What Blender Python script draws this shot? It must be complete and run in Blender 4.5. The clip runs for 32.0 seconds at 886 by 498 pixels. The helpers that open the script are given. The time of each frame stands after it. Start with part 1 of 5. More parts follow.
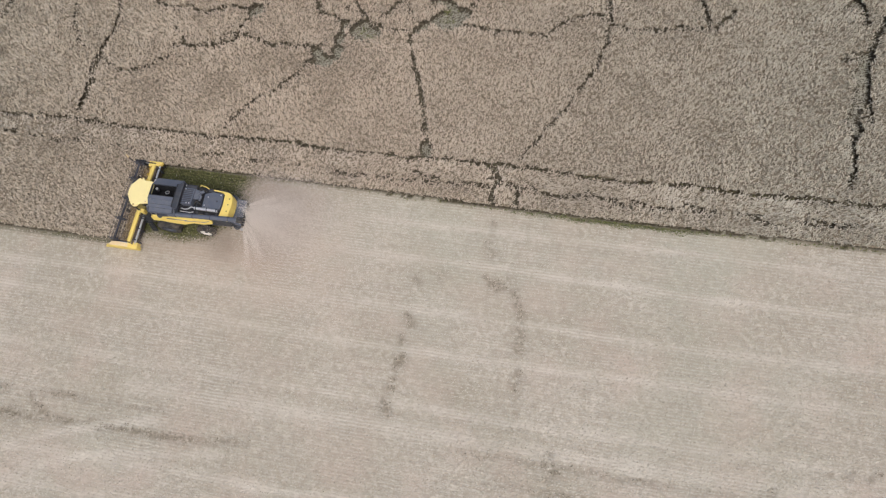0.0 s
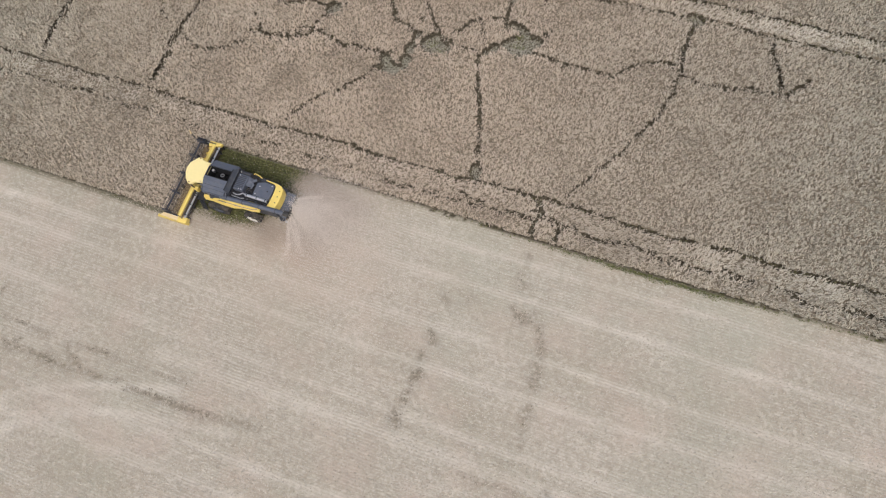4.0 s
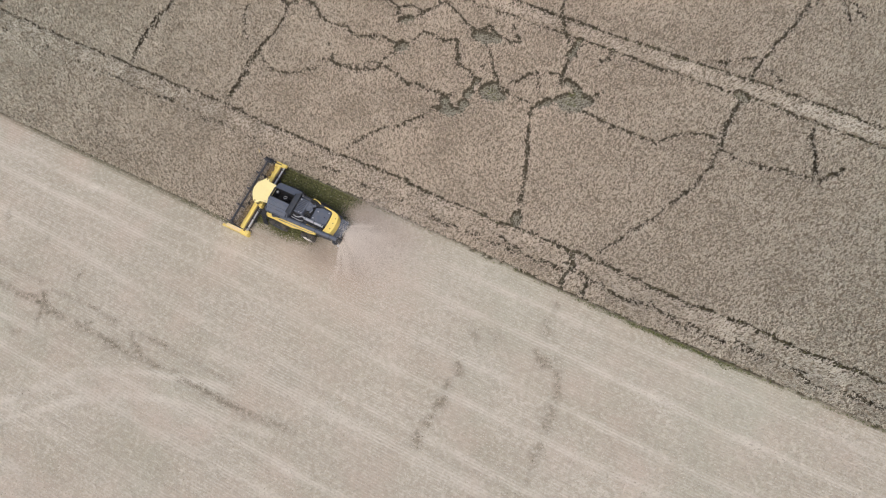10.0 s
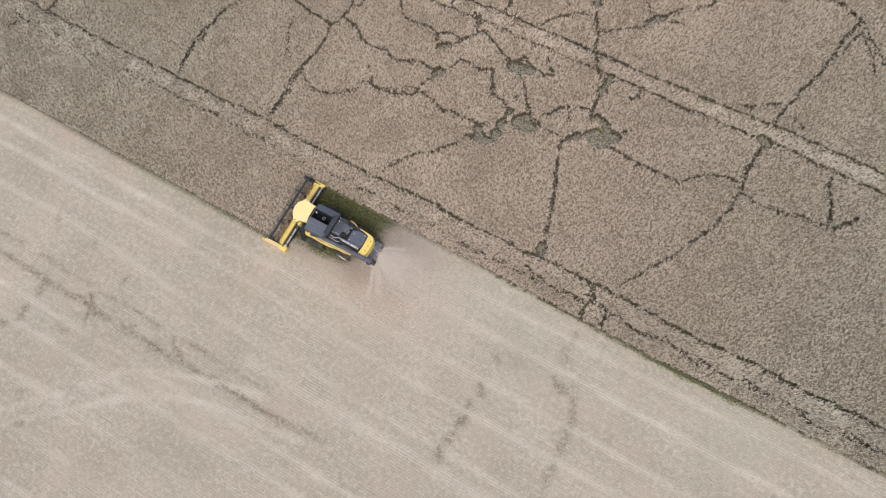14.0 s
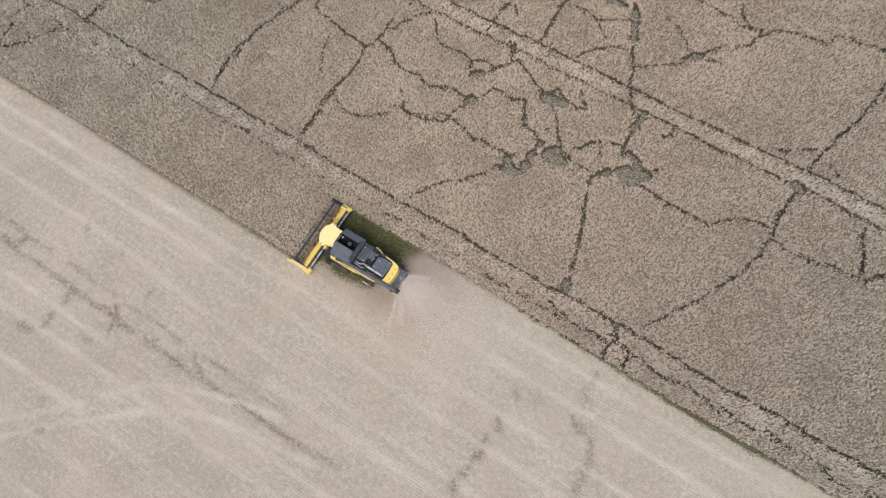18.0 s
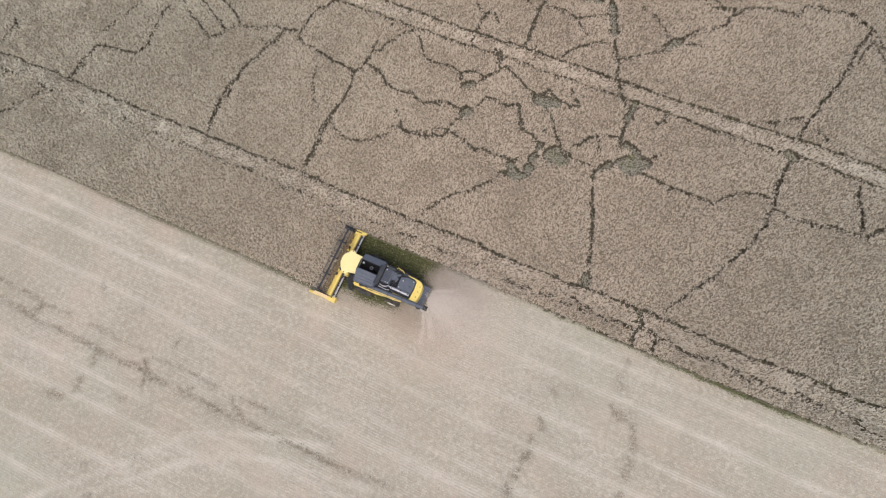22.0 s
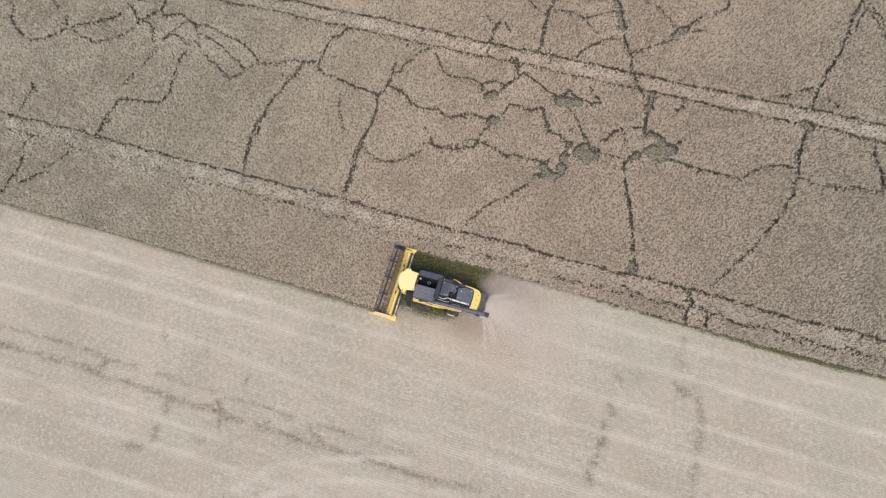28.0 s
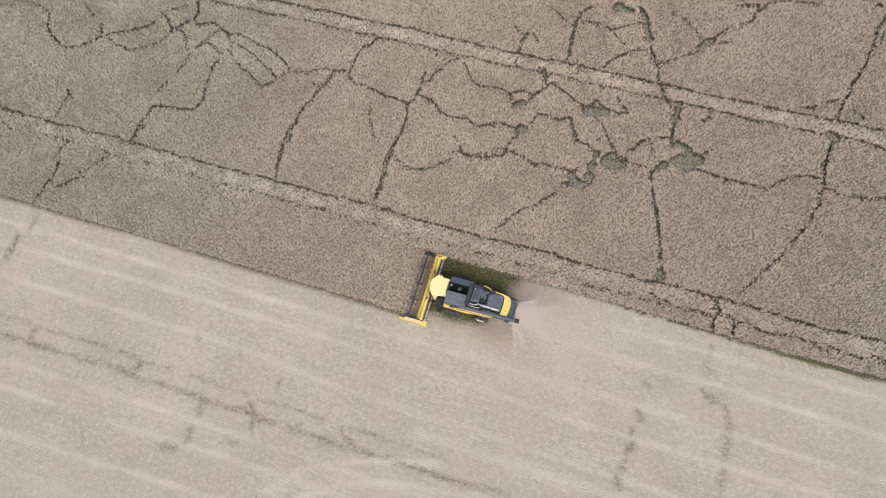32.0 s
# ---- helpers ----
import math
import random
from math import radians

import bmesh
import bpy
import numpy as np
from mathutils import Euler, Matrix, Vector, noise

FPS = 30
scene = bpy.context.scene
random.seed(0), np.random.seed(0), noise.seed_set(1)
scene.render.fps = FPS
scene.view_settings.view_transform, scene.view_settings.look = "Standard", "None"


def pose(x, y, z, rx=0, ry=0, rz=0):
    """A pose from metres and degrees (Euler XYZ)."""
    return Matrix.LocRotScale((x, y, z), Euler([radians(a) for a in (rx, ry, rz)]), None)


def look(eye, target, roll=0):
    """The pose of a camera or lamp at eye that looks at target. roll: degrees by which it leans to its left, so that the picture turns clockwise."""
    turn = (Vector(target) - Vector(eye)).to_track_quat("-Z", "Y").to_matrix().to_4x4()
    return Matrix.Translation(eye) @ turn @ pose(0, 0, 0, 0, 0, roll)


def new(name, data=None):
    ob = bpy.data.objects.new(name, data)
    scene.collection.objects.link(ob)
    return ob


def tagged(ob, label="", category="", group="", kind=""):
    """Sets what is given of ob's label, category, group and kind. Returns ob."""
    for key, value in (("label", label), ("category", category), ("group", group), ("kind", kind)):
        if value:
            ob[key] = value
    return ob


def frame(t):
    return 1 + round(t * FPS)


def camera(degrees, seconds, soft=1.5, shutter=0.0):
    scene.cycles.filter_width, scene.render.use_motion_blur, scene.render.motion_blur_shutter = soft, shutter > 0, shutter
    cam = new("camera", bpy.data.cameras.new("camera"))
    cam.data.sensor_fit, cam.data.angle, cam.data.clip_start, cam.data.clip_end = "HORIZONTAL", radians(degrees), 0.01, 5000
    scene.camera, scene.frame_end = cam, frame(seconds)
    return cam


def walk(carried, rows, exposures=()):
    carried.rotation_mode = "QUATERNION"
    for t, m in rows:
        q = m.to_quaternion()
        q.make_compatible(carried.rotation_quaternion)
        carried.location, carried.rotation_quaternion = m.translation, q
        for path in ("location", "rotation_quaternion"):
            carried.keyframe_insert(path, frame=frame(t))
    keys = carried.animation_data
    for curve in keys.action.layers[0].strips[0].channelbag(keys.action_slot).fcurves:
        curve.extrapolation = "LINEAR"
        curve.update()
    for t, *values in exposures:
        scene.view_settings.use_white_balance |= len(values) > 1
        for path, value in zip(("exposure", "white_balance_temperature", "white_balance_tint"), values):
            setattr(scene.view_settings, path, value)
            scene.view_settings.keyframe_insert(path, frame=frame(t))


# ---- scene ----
cam = camera(69.72, 32.0, soft=1.2)
ROWS = [
    (0.0, 8.71, -24.45, 48.29, 18.91, 4.45, 9.15),
    (0.5, 8.67, -24.02, 48.59, 18.66, 4.46, 10.25),
    (1.0, 8.64, -23.61, 48.86, 18.39, 4.53, 11.26),
    (1.5, 8.60, -23.28, 49.11, 18.24, 4.61, 11.91),
    (2.0, 8.51, -23.05, 49.36, 18.15, 4.64, 12.93),
    (2.5, 8.42, -22.88, 49.49, 18.24, 4.55, 14.24),
    (3.0, 8.34, -22.74, 49.58, 18.45, 4.48, 15.74),
    (3.5, 8.32, -22.53, 49.71, 18.59, 4.42, 17.80),
    (5.5, 8.05, -22.05, 50.95, 19.28, 4.47, 20.17),
    (6.0, 7.87, -21.93, 51.25, 19.35, 4.45, 20.89),
    (6.5, 7.73, -21.68, 51.69, 19.16, 4.44, 21.98),
    (7.0, 7.62, -21.51, 52.09, 19.18, 4.41, 22.78),
    (7.5, 7.54, -21.28, 52.54, 19.19, 4.46, 23.28),
    (8.0, 7.42, -21.07, 53.02, 19.10, 4.50, 23.84),
    (8.5, 7.30, -20.81, 53.54, 18.92, 4.54, 24.52),
    (9.0, 7.16, -20.56, 54.12, 18.73, 4.58, 25.22),
    (9.5, 6.91, -20.27, 54.86, 18.45, 4.61, 25.71),
    (10.0, 6.71, -19.99, 55.64, 18.18, 4.61, 26.16),
    (10.5, 6.40, -19.63, 56.20, 17.93, 4.67, 26.50),
    (11.0, 6.03, -19.24, 56.65, 17.62, 4.75, 26.92),
    (11.5, 5.70, -18.94, 57.20, 17.43, 4.71, 27.40),
    (12.0, 5.39, -18.70, 57.78, 17.27, 4.65, 27.74),
    (12.5, 5.02, -18.47, 58.34, 17.12, 4.57, 28.11),
    (13.0, 4.61, -18.28, 58.85, 16.85, 4.48, 28.58),
    (13.5, 4.09, -18.08, 59.51, 16.64, 4.39, 28.83),
    (14.0, 3.56, -17.94, 60.10, 16.48, 4.24, 29.12),
    (14.5, 3.08, -17.74, 60.55, 16.31, 4.17, 29.47),
    (16.5, 1.67, -16.70, 60.66, 16.67, 4.29, 30.99),
    (17.0, 1.52, -16.42, 60.81, 16.70, 4.37, 31.33),
    (17.5, 1.42, -16.13, 60.87, 16.70, 4.49, 32.04),
    (18.0, 1.25, -16.01, 60.89, 16.75, 4.60, 32.28),
    (18.5, 0.92, -16.25, 60.99, 16.82, 4.60, 31.72),
    (19.0, 0.57, -16.49, 61.12, 16.92, 4.60, 30.64),
    (19.5, 0.04, -16.61, 61.35, 16.82, 4.59, 29.33),
    (20.0, -0.48, -16.66, 61.66, 16.63, 4.67, 28.06),
    (20.5, -1.03, -16.71, 61.96, 16.44, 4.68, 27.12),
    (21.0, -1.57, -16.81, 62.24, 16.30, 4.69, 26.34),
    (21.5, -2.16, -16.91, 62.52, 16.16, 4.69, 25.46),
    (22.0, -2.80, -17.11, 62.81, 16.03, 4.68, 24.24),
    (22.5, -3.44, -17.31, 63.14, 15.87, 4.69, 22.89),
    (23.0, -4.09, -17.50, 63.44, 15.72, 4.69, 21.70),
    (23.5, -4.64, -17.72, 63.76, 15.64, 4.77, 20.69),
    (24.0, -5.22, -17.94, 64.02, 15.57, 4.83, 19.69),
    (24.5, -5.82, -18.11, 64.29, 15.48, 4.87, 18.86),
    (26.5, -8.05, -18.83, 65.25, 15.38, 4.87, 16.87),
    (27.0, -8.57, -18.91, 65.47, 15.33, 4.87, 16.69),
    (27.5, -9.08, -19.06, 65.71, 15.35, 4.86, 16.65),
    (28.0, -9.53, -19.22, 65.96, 15.38, 4.87, 16.58),
    (28.5, -9.78, -19.29, 66.04, 15.45, 5.00, 16.61),
    (29.0, -9.99, -19.37, 66.14, 15.53, 5.15, 16.65),
    (29.5, -10.26, -19.43, 66.27, 15.56, 5.23, 16.71),
    (30.0, -10.60, -19.49, 66.44, 15.57, 5.24, 16.84),
    (30.5, -10.97, -19.56, 66.67, 15.59, 5.25, 17.03),
    (31.0, -11.36, -19.65, 66.90, 15.62, 5.21, 17.13),
    (31.5, -11.72, -19.81, 67.10, 15.70, 5.18, 17.13),
    (32.0, -12.00, -20.03, 67.33, 15.82, 5.15, 17.12),
]
KELVIN, TINT = 6000, 10
walk(cam, [(t, pose(x, y, z, rx, ry, rz)) for t, x, y, z, rx, ry, rz in ROWS],
     [(t, stops, KELVIN, TINT) for t, stops in ((0.0, -0.05), (8.0, -0.02), (18.0, 0.03), (32.0, 0.08))])

# ---------------------------------------------------------------- light
SUN_UP, SUN_TURN = 60.0, 150.0
world = bpy.data.worlds.new("overcast_sky")
scene.world = world
world.use_nodes = True
wt = world.node_tree
sky = wt.nodes.new("ShaderNodeTexSky")
sky.sky_type = "NISHITA"
sky.sun_disc = False
sky.sun_elevation, sky.sun_rotation = radians(SUN_UP), radians(SUN_TURN)
sky.air_density, sky.dust_density, sky.ozone_density = 1.0, 7.0, 0.6
wt.links.new(sky.outputs[0], wt.nodes["Background"].inputs[0])
wt.nodes["Background"].inputs[1].default_value = 0.13
sun = new("sun", bpy.data.lights.new("sun", "SUN"))
sun.data.energy, sun.data.angle, sun.data.color = 1.3, radians(24), (1.0, 0.975, 0.94)
a, e = radians(SUN_TURN), radians(SUN_UP)
sun.matrix_basis = look((60 * math.sin(a) * math.cos(e), 60 * math.cos(a) * math.cos(e), 60 * math.sin(e)), (0, 0, 0))

# ---------------------------------------------------------------- materials
ROW = 0.25


def base_material(name, rough=0.8, metal=0.0):
    m = bpy.data.materials.new(name)
    m.use_nodes = True
    b = m.node_tree.nodes["Principled BSDF"]
    b.inputs["Roughness"].default_value, b.inputs["Metallic"].default_value = rough, metal
    return m, m.node_tree, b


def noise_node(nt, scale, detail=4.0, stretch=None):
    co = nt.nodes.new("ShaderNodeTexCoord")
    n = nt.nodes.new("ShaderNodeTexNoise")
    n.inputs["Scale"].default_value, n.inputs["Detail"].default_value = scale, detail
    if stretch:
        mp = nt.nodes.new("ShaderNodeMapping")
        mp.inputs["Scale"].default_value = stretch
        nt.links.new(co.outputs["Object"], mp.inputs[0])
        nt.links.new(mp.outputs[0], n.inputs["Vector"])
    else:
        nt.links.new(co.outputs["Object"], n.inputs["Vector"])
    return n.outputs["Fac"]


def ramp(nt, fac, stops):
    r = nt.nodes.new("ShaderNodeValToRGB")
    els = r.color_ramp.elements
    while len(els) < len(stops):
        els.new(0.5)
    for el, (p, c) in zip(els, stops):
        el.position, el.color = p, (*c, 1)
    nt.links.new(fac, r.inputs[0])
    return r.outputs[0]


def mix(nt, fac, a, b, mode="MIX"):
    m = nt.nodes.new("ShaderNodeMix")
    m.data_type, m.blend_type = "RGBA", mode
    for sock, v in ((m.inputs[0], fac), (m.inputs[6], a), (m.inputs[7], b)):
        if isinstance(v, bpy.types.NodeSocket):
            nt.links.new(v, sock)
        else:
            sock.default_value = v if isinstance(v, float) else (*v, 1)
    return m.outputs[2]


def attr(nt, name):
    n = nt.nodes.new("ShaderNodeAttribute")
    n.attribute_name = name
    return n.outputs["Fac"]


def calc(nt, op, a, b):
    n = nt.nodes.new("ShaderNodeMath")
    n.operation, n.use_clamp = op, True
    for sock, v in zip(n.inputs, (a, b)):
        if isinstance(v, bpy.types.NodeSocket):
            nt.links.new(v, sock)
        else:
            sock.default_value = v
    return n.outputs[0]


def bump(nt, b, height, strength, distance):
    n = nt.nodes.new("ShaderNodeBump")
    n.inputs["Strength"].default_value, n.inputs["Distance"].default_value = strength, distance
    nt.links.new(height, n.inputs["Height"])
    nt.links.new(n.outputs[0], b.inputs["Normal"])


def painted(name, colour, rough=0.45, metal=0.0, dust=0.35, scale=3.0):
    """Machine paint with a film of straw dust and small scuffs."""
    m, nt, b = base_material(name, rough, metal)
    big, fine = noise_node(nt, scale, 5), noise_node(nt, scale * 14, 3)
    film = ramp(nt, big, [(0.35, (0, 0, 0)), (0.75, (1, 1, 1))])
    film = calc(nt, "MULTIPLY", film, dust)
    c = mix(nt, film, colour, (0.42, 0.35, 0.26))
    worn = tuple(v * 0.72 for v in colour)
    c = mix(nt, calc(nt, "MULTIPLY", fine, 0.5), c, worn)
    nt.links.new(c, b.inputs["Base Color"])
    nt.links.new(calc(nt, "ADD", calc(nt, "MULTIPLY", big, 0.35), rough - 0.12), b.inputs["Roughness"])
    bump(nt, b, fine, 0.12, 0.01)
    return m


def wheat_material():
    m, nt, b = base_material("ripe_wheat", 0.75)
    gi = nt.nodes.new("ShaderNodeNewGeometry").outputs["Random Per Island"]
    c = ramp(nt, gi, [(0.0, (0.345, 0.288, 0.211)), (0.25, (0.45, 0.38, 0.283)), (0.7, (0.555, 0.477, 0.364)), (1.0, (0.64, 0.556, 0.44))])
    c = mix(nt, ramp(nt, noise_node(nt, 0.09, 4), [(0.35, (0, 0, 0)), (0.7, (0.35, 0.35, 0.35))]), c, (0.47, 0.382, 0.284))
    c = mix(nt, ramp(nt, noise_node(nt, 0.9, 3), [(0.5, (0, 0, 0)), (0.8, (0.18, 0.18, 0.18))]), c, (0.36, 0.308, 0.208))
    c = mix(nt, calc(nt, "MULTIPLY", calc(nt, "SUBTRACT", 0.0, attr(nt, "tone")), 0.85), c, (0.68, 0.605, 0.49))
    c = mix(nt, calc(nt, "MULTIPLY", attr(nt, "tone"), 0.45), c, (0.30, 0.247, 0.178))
    # lens colour cast put into the wheat: warm mid-field, cooler towards both x ends
    co = nt.nodes.new("ShaderNodeSeparateXYZ")
    nt.links.new(nt.nodes.new("ShaderNodeTexCoord").outputs["Object"], co.inputs[0])
    off = nt.nodes.new("ShaderNodeMath")
    off.operation, off.inputs[1].default_value, off.inputs[2].default_value = "MULTIPLY_ADD", 1 / 40, 12 / 40
    nt.links.new(co.outputs[0], off.inputs[0])
    size = nt.nodes.new("ShaderNodeMath")
    size.operation = "ABSOLUTE"
    nt.links.new(off.outputs[0], size.inputs[0])
    lens_cool = calc(nt, "MULTIPLY", calc(nt, "SUBTRACT", size.outputs[0], 0.25), 0.6)
    paler = nt.nodes.new("ShaderNodeMix")
    paler.data_type, paler.blend_type = "RGBA", "MULTIPLY"
    nt.links.new(calc(nt, "MINIMUM", lens_cool, 0.5), paler.inputs[0])
    nt.links.new(c, paler.inputs[6])
    paler.inputs[7].default_value = (0.92, 1.06, 1.09, 1)
    c = paler.outputs[2]
    lens_warm = calc(nt, "MULTIPLY", calc(nt, "SUBTRACT", 1.0, size.outputs[0]), 0.42)
    c = mix(nt, lens_warm, c, (0.53, 0.418, 0.314))
    nt.links.new(c, b.inputs["Base Color"])
    return m


def understorey_material():
    m, nt, b = base_material("wheat_stalks", 0.9)
    c = ramp(nt, noise_node(nt, 7.0, 5), [(0.3, (0.14, 0.113, 0.074)), (0.5, (0.22, 0.18, 0.124)), (0.7, (0.31, 0.256, 0.182))])
    nt.links.new(c, b.inputs["Base Color"])
    bump(nt, b, noise_node(nt, 18.0, 3), 0.8, 0.1)
    return m


def stubble_material():
    m, nt, b = base_material("stubble_ground", 0.95)
    straw = ramp(nt, noise_node(nt, 9.0, 5, (0.6, 1.2, 1.0)), [(0.28, (0.36, 0.315, 0.245)), (0.5, (0.485, 0.438, 0.348)), (0.72, (0.60, 0.553, 0.455))])
    rows = noise_node(nt, 1.0, 3, (0.3, 6.5, 1.0))
    straw = mix(nt, ramp(nt, rows, [(0.42, (0, 0, 0)), (0.58, (0.5, 0.5, 0.5))]), straw, (0.34, 0.29, 0.225))
    patch = noise_node(nt, 0.16, 6, (0.6, 1.2, 1.0))
    straw = mix(nt, ramp(nt, patch, [(0.44, (0, 0, 0)), (0.64, (0.75, 0.75, 0.75))]), straw, (0.355, 0.315, 0.232))
    clumps = noise_node(nt, 1.5, 5)
    straw = mix(nt, ramp(nt, clumps, [(0.45, (0, 0, 0)), (0.64, (0.62, 0.62, 0.62))]), straw, (0.345, 0.295, 0.218))
    pale = noise_node(nt, 2.4, 4)
    straw = mix(nt, ramp(nt, pale, [(0.48, (0, 0, 0)), (0.66, (0.55, 0.55, 0.55))]), straw, (0.60, 0.548, 0.45))
    pink = noise_node(nt, 0.22, 4)
    straw = mix(nt, ramp(nt, pink, [(0.48, (0, 0, 0)), (0.72, (0.6, 0.6, 0.6))]), straw, (0.50, 0.40, 0.318))
    fresh = noise_node(nt, 0.06, 5)
    straw = mix(nt, ramp(nt, fresh, [(0.5, (0, 0, 0)), (0.7, (0.42, 0.42, 0.42))]), straw, (0.40, 0.41, 0.31))
    grit = noise_node(nt, 2.6, 5)
    chaff = calc(nt, "MULTIPLY", attr(nt, "chaff"), calc(nt, "ADD", grit, 0.2))
    straw = mix(nt, chaff, straw, (0.62, 0.57, 0.475))
    # haze of airborne dust, painted as a brownish tint on the ground
    straw = mix(nt, calc(nt, "MULTIPLY", attr(nt, "dust"), calc(nt, "ADD", grit, 0.2)), straw, (0.47, 0.37, 0.285))
    drill = nt.nodes.new("ShaderNodeTexWave")
    drill.bands_direction = "Y"
    for key, v in (("Scale", 2 * math.pi / (20 * ROW)), ("Distortion", 2.2), ("Detail", 3.0), ("Detail Scale", 0.8)):
        drill.inputs[key].default_value = v
    nt.links.new(nt.nodes.new("ShaderNodeTexCoord").outputs["Object"], drill.inputs["Vector"])
    lines = calc(nt, "MULTIPLY", drill.outputs["Fac"], ramp(nt, noise_node(nt, 0.25, 4), [(0.3, (0.05, 0.05, 0.05)), (0.7, (0.5, 0.5, 0.5))]))
    straw = mix(nt, lines, straw, (0.31, 0.268, 0.202))
    soil = ramp(nt, noise_node(nt, 6.0, 5), [(0.3, (0.10, 0.082, 0.05)), (0.7, (0.24, 0.205, 0.142))])
    wear = calc(nt, "MULTIPLY", attr(nt, "wear"), ramp(nt, grit, [(0.36, (0.1, 0.1, 0.1)), (0.56, (1, 1, 1))]))
    c = mix(nt, wear, straw, soil)
    earth = ramp(nt, noise_node(nt, 4.0, 6), [(0.3, (0.032, 0.024, 0.013)), (0.5, (0.07, 0.056, 0.033)), (0.75, (0.19, 0.168, 0.118))])
    c = mix(nt, attr(nt, "earth"), c, earth)
    # weeds; also colours the painted shade along the old crop edge
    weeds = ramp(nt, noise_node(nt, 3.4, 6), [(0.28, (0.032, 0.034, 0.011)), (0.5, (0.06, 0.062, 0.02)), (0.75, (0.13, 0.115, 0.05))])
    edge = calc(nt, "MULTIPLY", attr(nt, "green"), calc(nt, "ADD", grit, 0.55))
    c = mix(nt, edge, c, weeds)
    nt.links.new(c, b.inputs["Base Color"])
    bump(nt, b, noise_node(nt, 9.0, 5), 0.7, 0.06)
    return m


def blade_material(name, stops, large):
    m, nt, b = base_material(name, 0.8)
    gi = nt.nodes.new("ShaderNodeNewGeometry").outputs["Random Per Island"]
    c = ramp(nt, gi, stops)
    c = mix(nt, ramp(nt, noise_node(nt, 0.2, 4), [(0.4, (0, 0, 0)), (0.7, (0.5, 0.5, 0.5))]), c, large)
    nt.links.new(c, b.inputs["Base Color"])
    return m


def far_material():
    m, nt, b = base_material("far_field", 0.95)
    c = ramp(nt, noise_node(nt, 3.0, 6), [(0.3, (0.24, 0.185, 0.125)), (0.7, (0.46, 0.385, 0.285))])
    c = mix(nt, ramp(nt, noise_node(nt, 0.03, 4), [(0.4, (0, 0, 0)), (0.7, (0.4, 0.4, 0.4))]), c, (0.36, 0.29, 0.20))
    nt.links.new(c, b.inputs["Base Color"])
    bump(nt, b, noise_node(nt, 5.0, 4), 0.8, 0.15)
    return m


WHEAT, STALKS, STUBBLE, FAR = wheat_material(), understorey_material(), stubble_material(), far_material()
STRAW = blade_material("cut_straw", [(0.0, (0.36, 0.315, 0.24)), (0.5, (0.48, 0.43, 0.343)), (1.0, (0.58, 0.53, 0.435))], (0.44, 0.385, 0.30))
TRODDEN = blade_material("trodden_straw", [(0.0, (0.21, 0.19, 0.135)), (0.5, (0.305, 0.28, 0.21)), (1.0, (0.41, 0.38, 0.295))], (0.27, 0.262, 0.188))
GRASS = blade_material("fresh_grass", [(0.0, (0.065, 0.08, 0.02)), (0.6, (0.14, 0.165, 0.045)), (1.0, (0.27, 0.27, 0.11))], (0.11, 0.13, 0.035))
CUT = blade_material("cut_grain", [(0.0, (0.16, 0.105, 0.05)), (0.5, (0.31, 0.225, 0.12)), (1.0, (0.50, 0.40, 0.25))], (0.28, 0.20, 0.105))
MULCH = blade_material("dark_mulch", [(0.0, (0.105, 0.087, 0.053)), (1.0, (0.29, 0.245, 0.17))], (0.18, 0.152, 0.10))
WEEDS = blade_material("green_weeds", [(0.0, (0.052, 0.058, 0.015)), (0.6, (0.115, 0.122, 0.032)), (1.0, (0.25, 0.225, 0.095))], (0.09, 0.095, 0.026))
CHAFF = blade_material("chaff", [(0.0, (0.58, 0.50, 0.41)), (1.0, (0.84, 0.76, 0.66))], (0.66, 0.575, 0.475))
DUST = blade_material("straw_dust", [(0.0, (0.36, 0.285, 0.21)), (1.0, (0.58, 0.485, 0.385))], (0.45, 0.365, 0.28))
YELLOW = painted("yellow_paint", (0.84, 0.635, 0.15), 0.42, 0, 0.15)
ROOF = painted("pale_yellow_paint", (0.90, 0.76, 0.34), 0.5, 0, 0.1)
CREAM = painted("cream_plastic", (0.80, 0.62, 0.33), 0.55, 0, 0.2)
GREY = painted("dark_grey_paint", (0.036, 0.041, 0.052), 0.5, 0, 0.1)
SLATE = painted("slate_grey_paint", (0.092, 0.104, 0.132), 0.4, 0, 0.13)
BLACK = painted("black_rubber", (0.018, 0.018, 0.019), 0.75, 0, 0.35)
PITCH = painted("matt_black", (0.008, 0.008, 0.009), 0.8, 0, 0.0)
REEL = painted("reel_paint", (0.045, 0.05, 0.065), 0.5, 0.1, 0.2)
TABLE = painted("soiled_steel", (0.12, 0.09, 0.06), 0.6, 0.3, 0.5)
DARK = painted("black_steel", (0.015, 0.017, 0.022), 0.5, 0.2, 0.1)
STEEL = painted("bare_steel", (0.68, 0.67, 0.65), 0.35, 0.7, 0.12)
RIM = painted("pale_rim_paint", (0.76, 0.73, 0.64), 0.45, 0, 0.25)
BLUE = painted("blue_grey_decal", (0.16, 0.17, 0.28), 0.4, 0, 0.1)
GLASS, _nt, _b = base_material("tinted_cab_glass", 0.05)
_b.inputs["Base Color"].default_value = (0.05, 0.06, 0.06, 1)
_b.inputs["Transmission Weight"].default_value = 0.6

# ---------------------------------------------------------------- mesh helpers


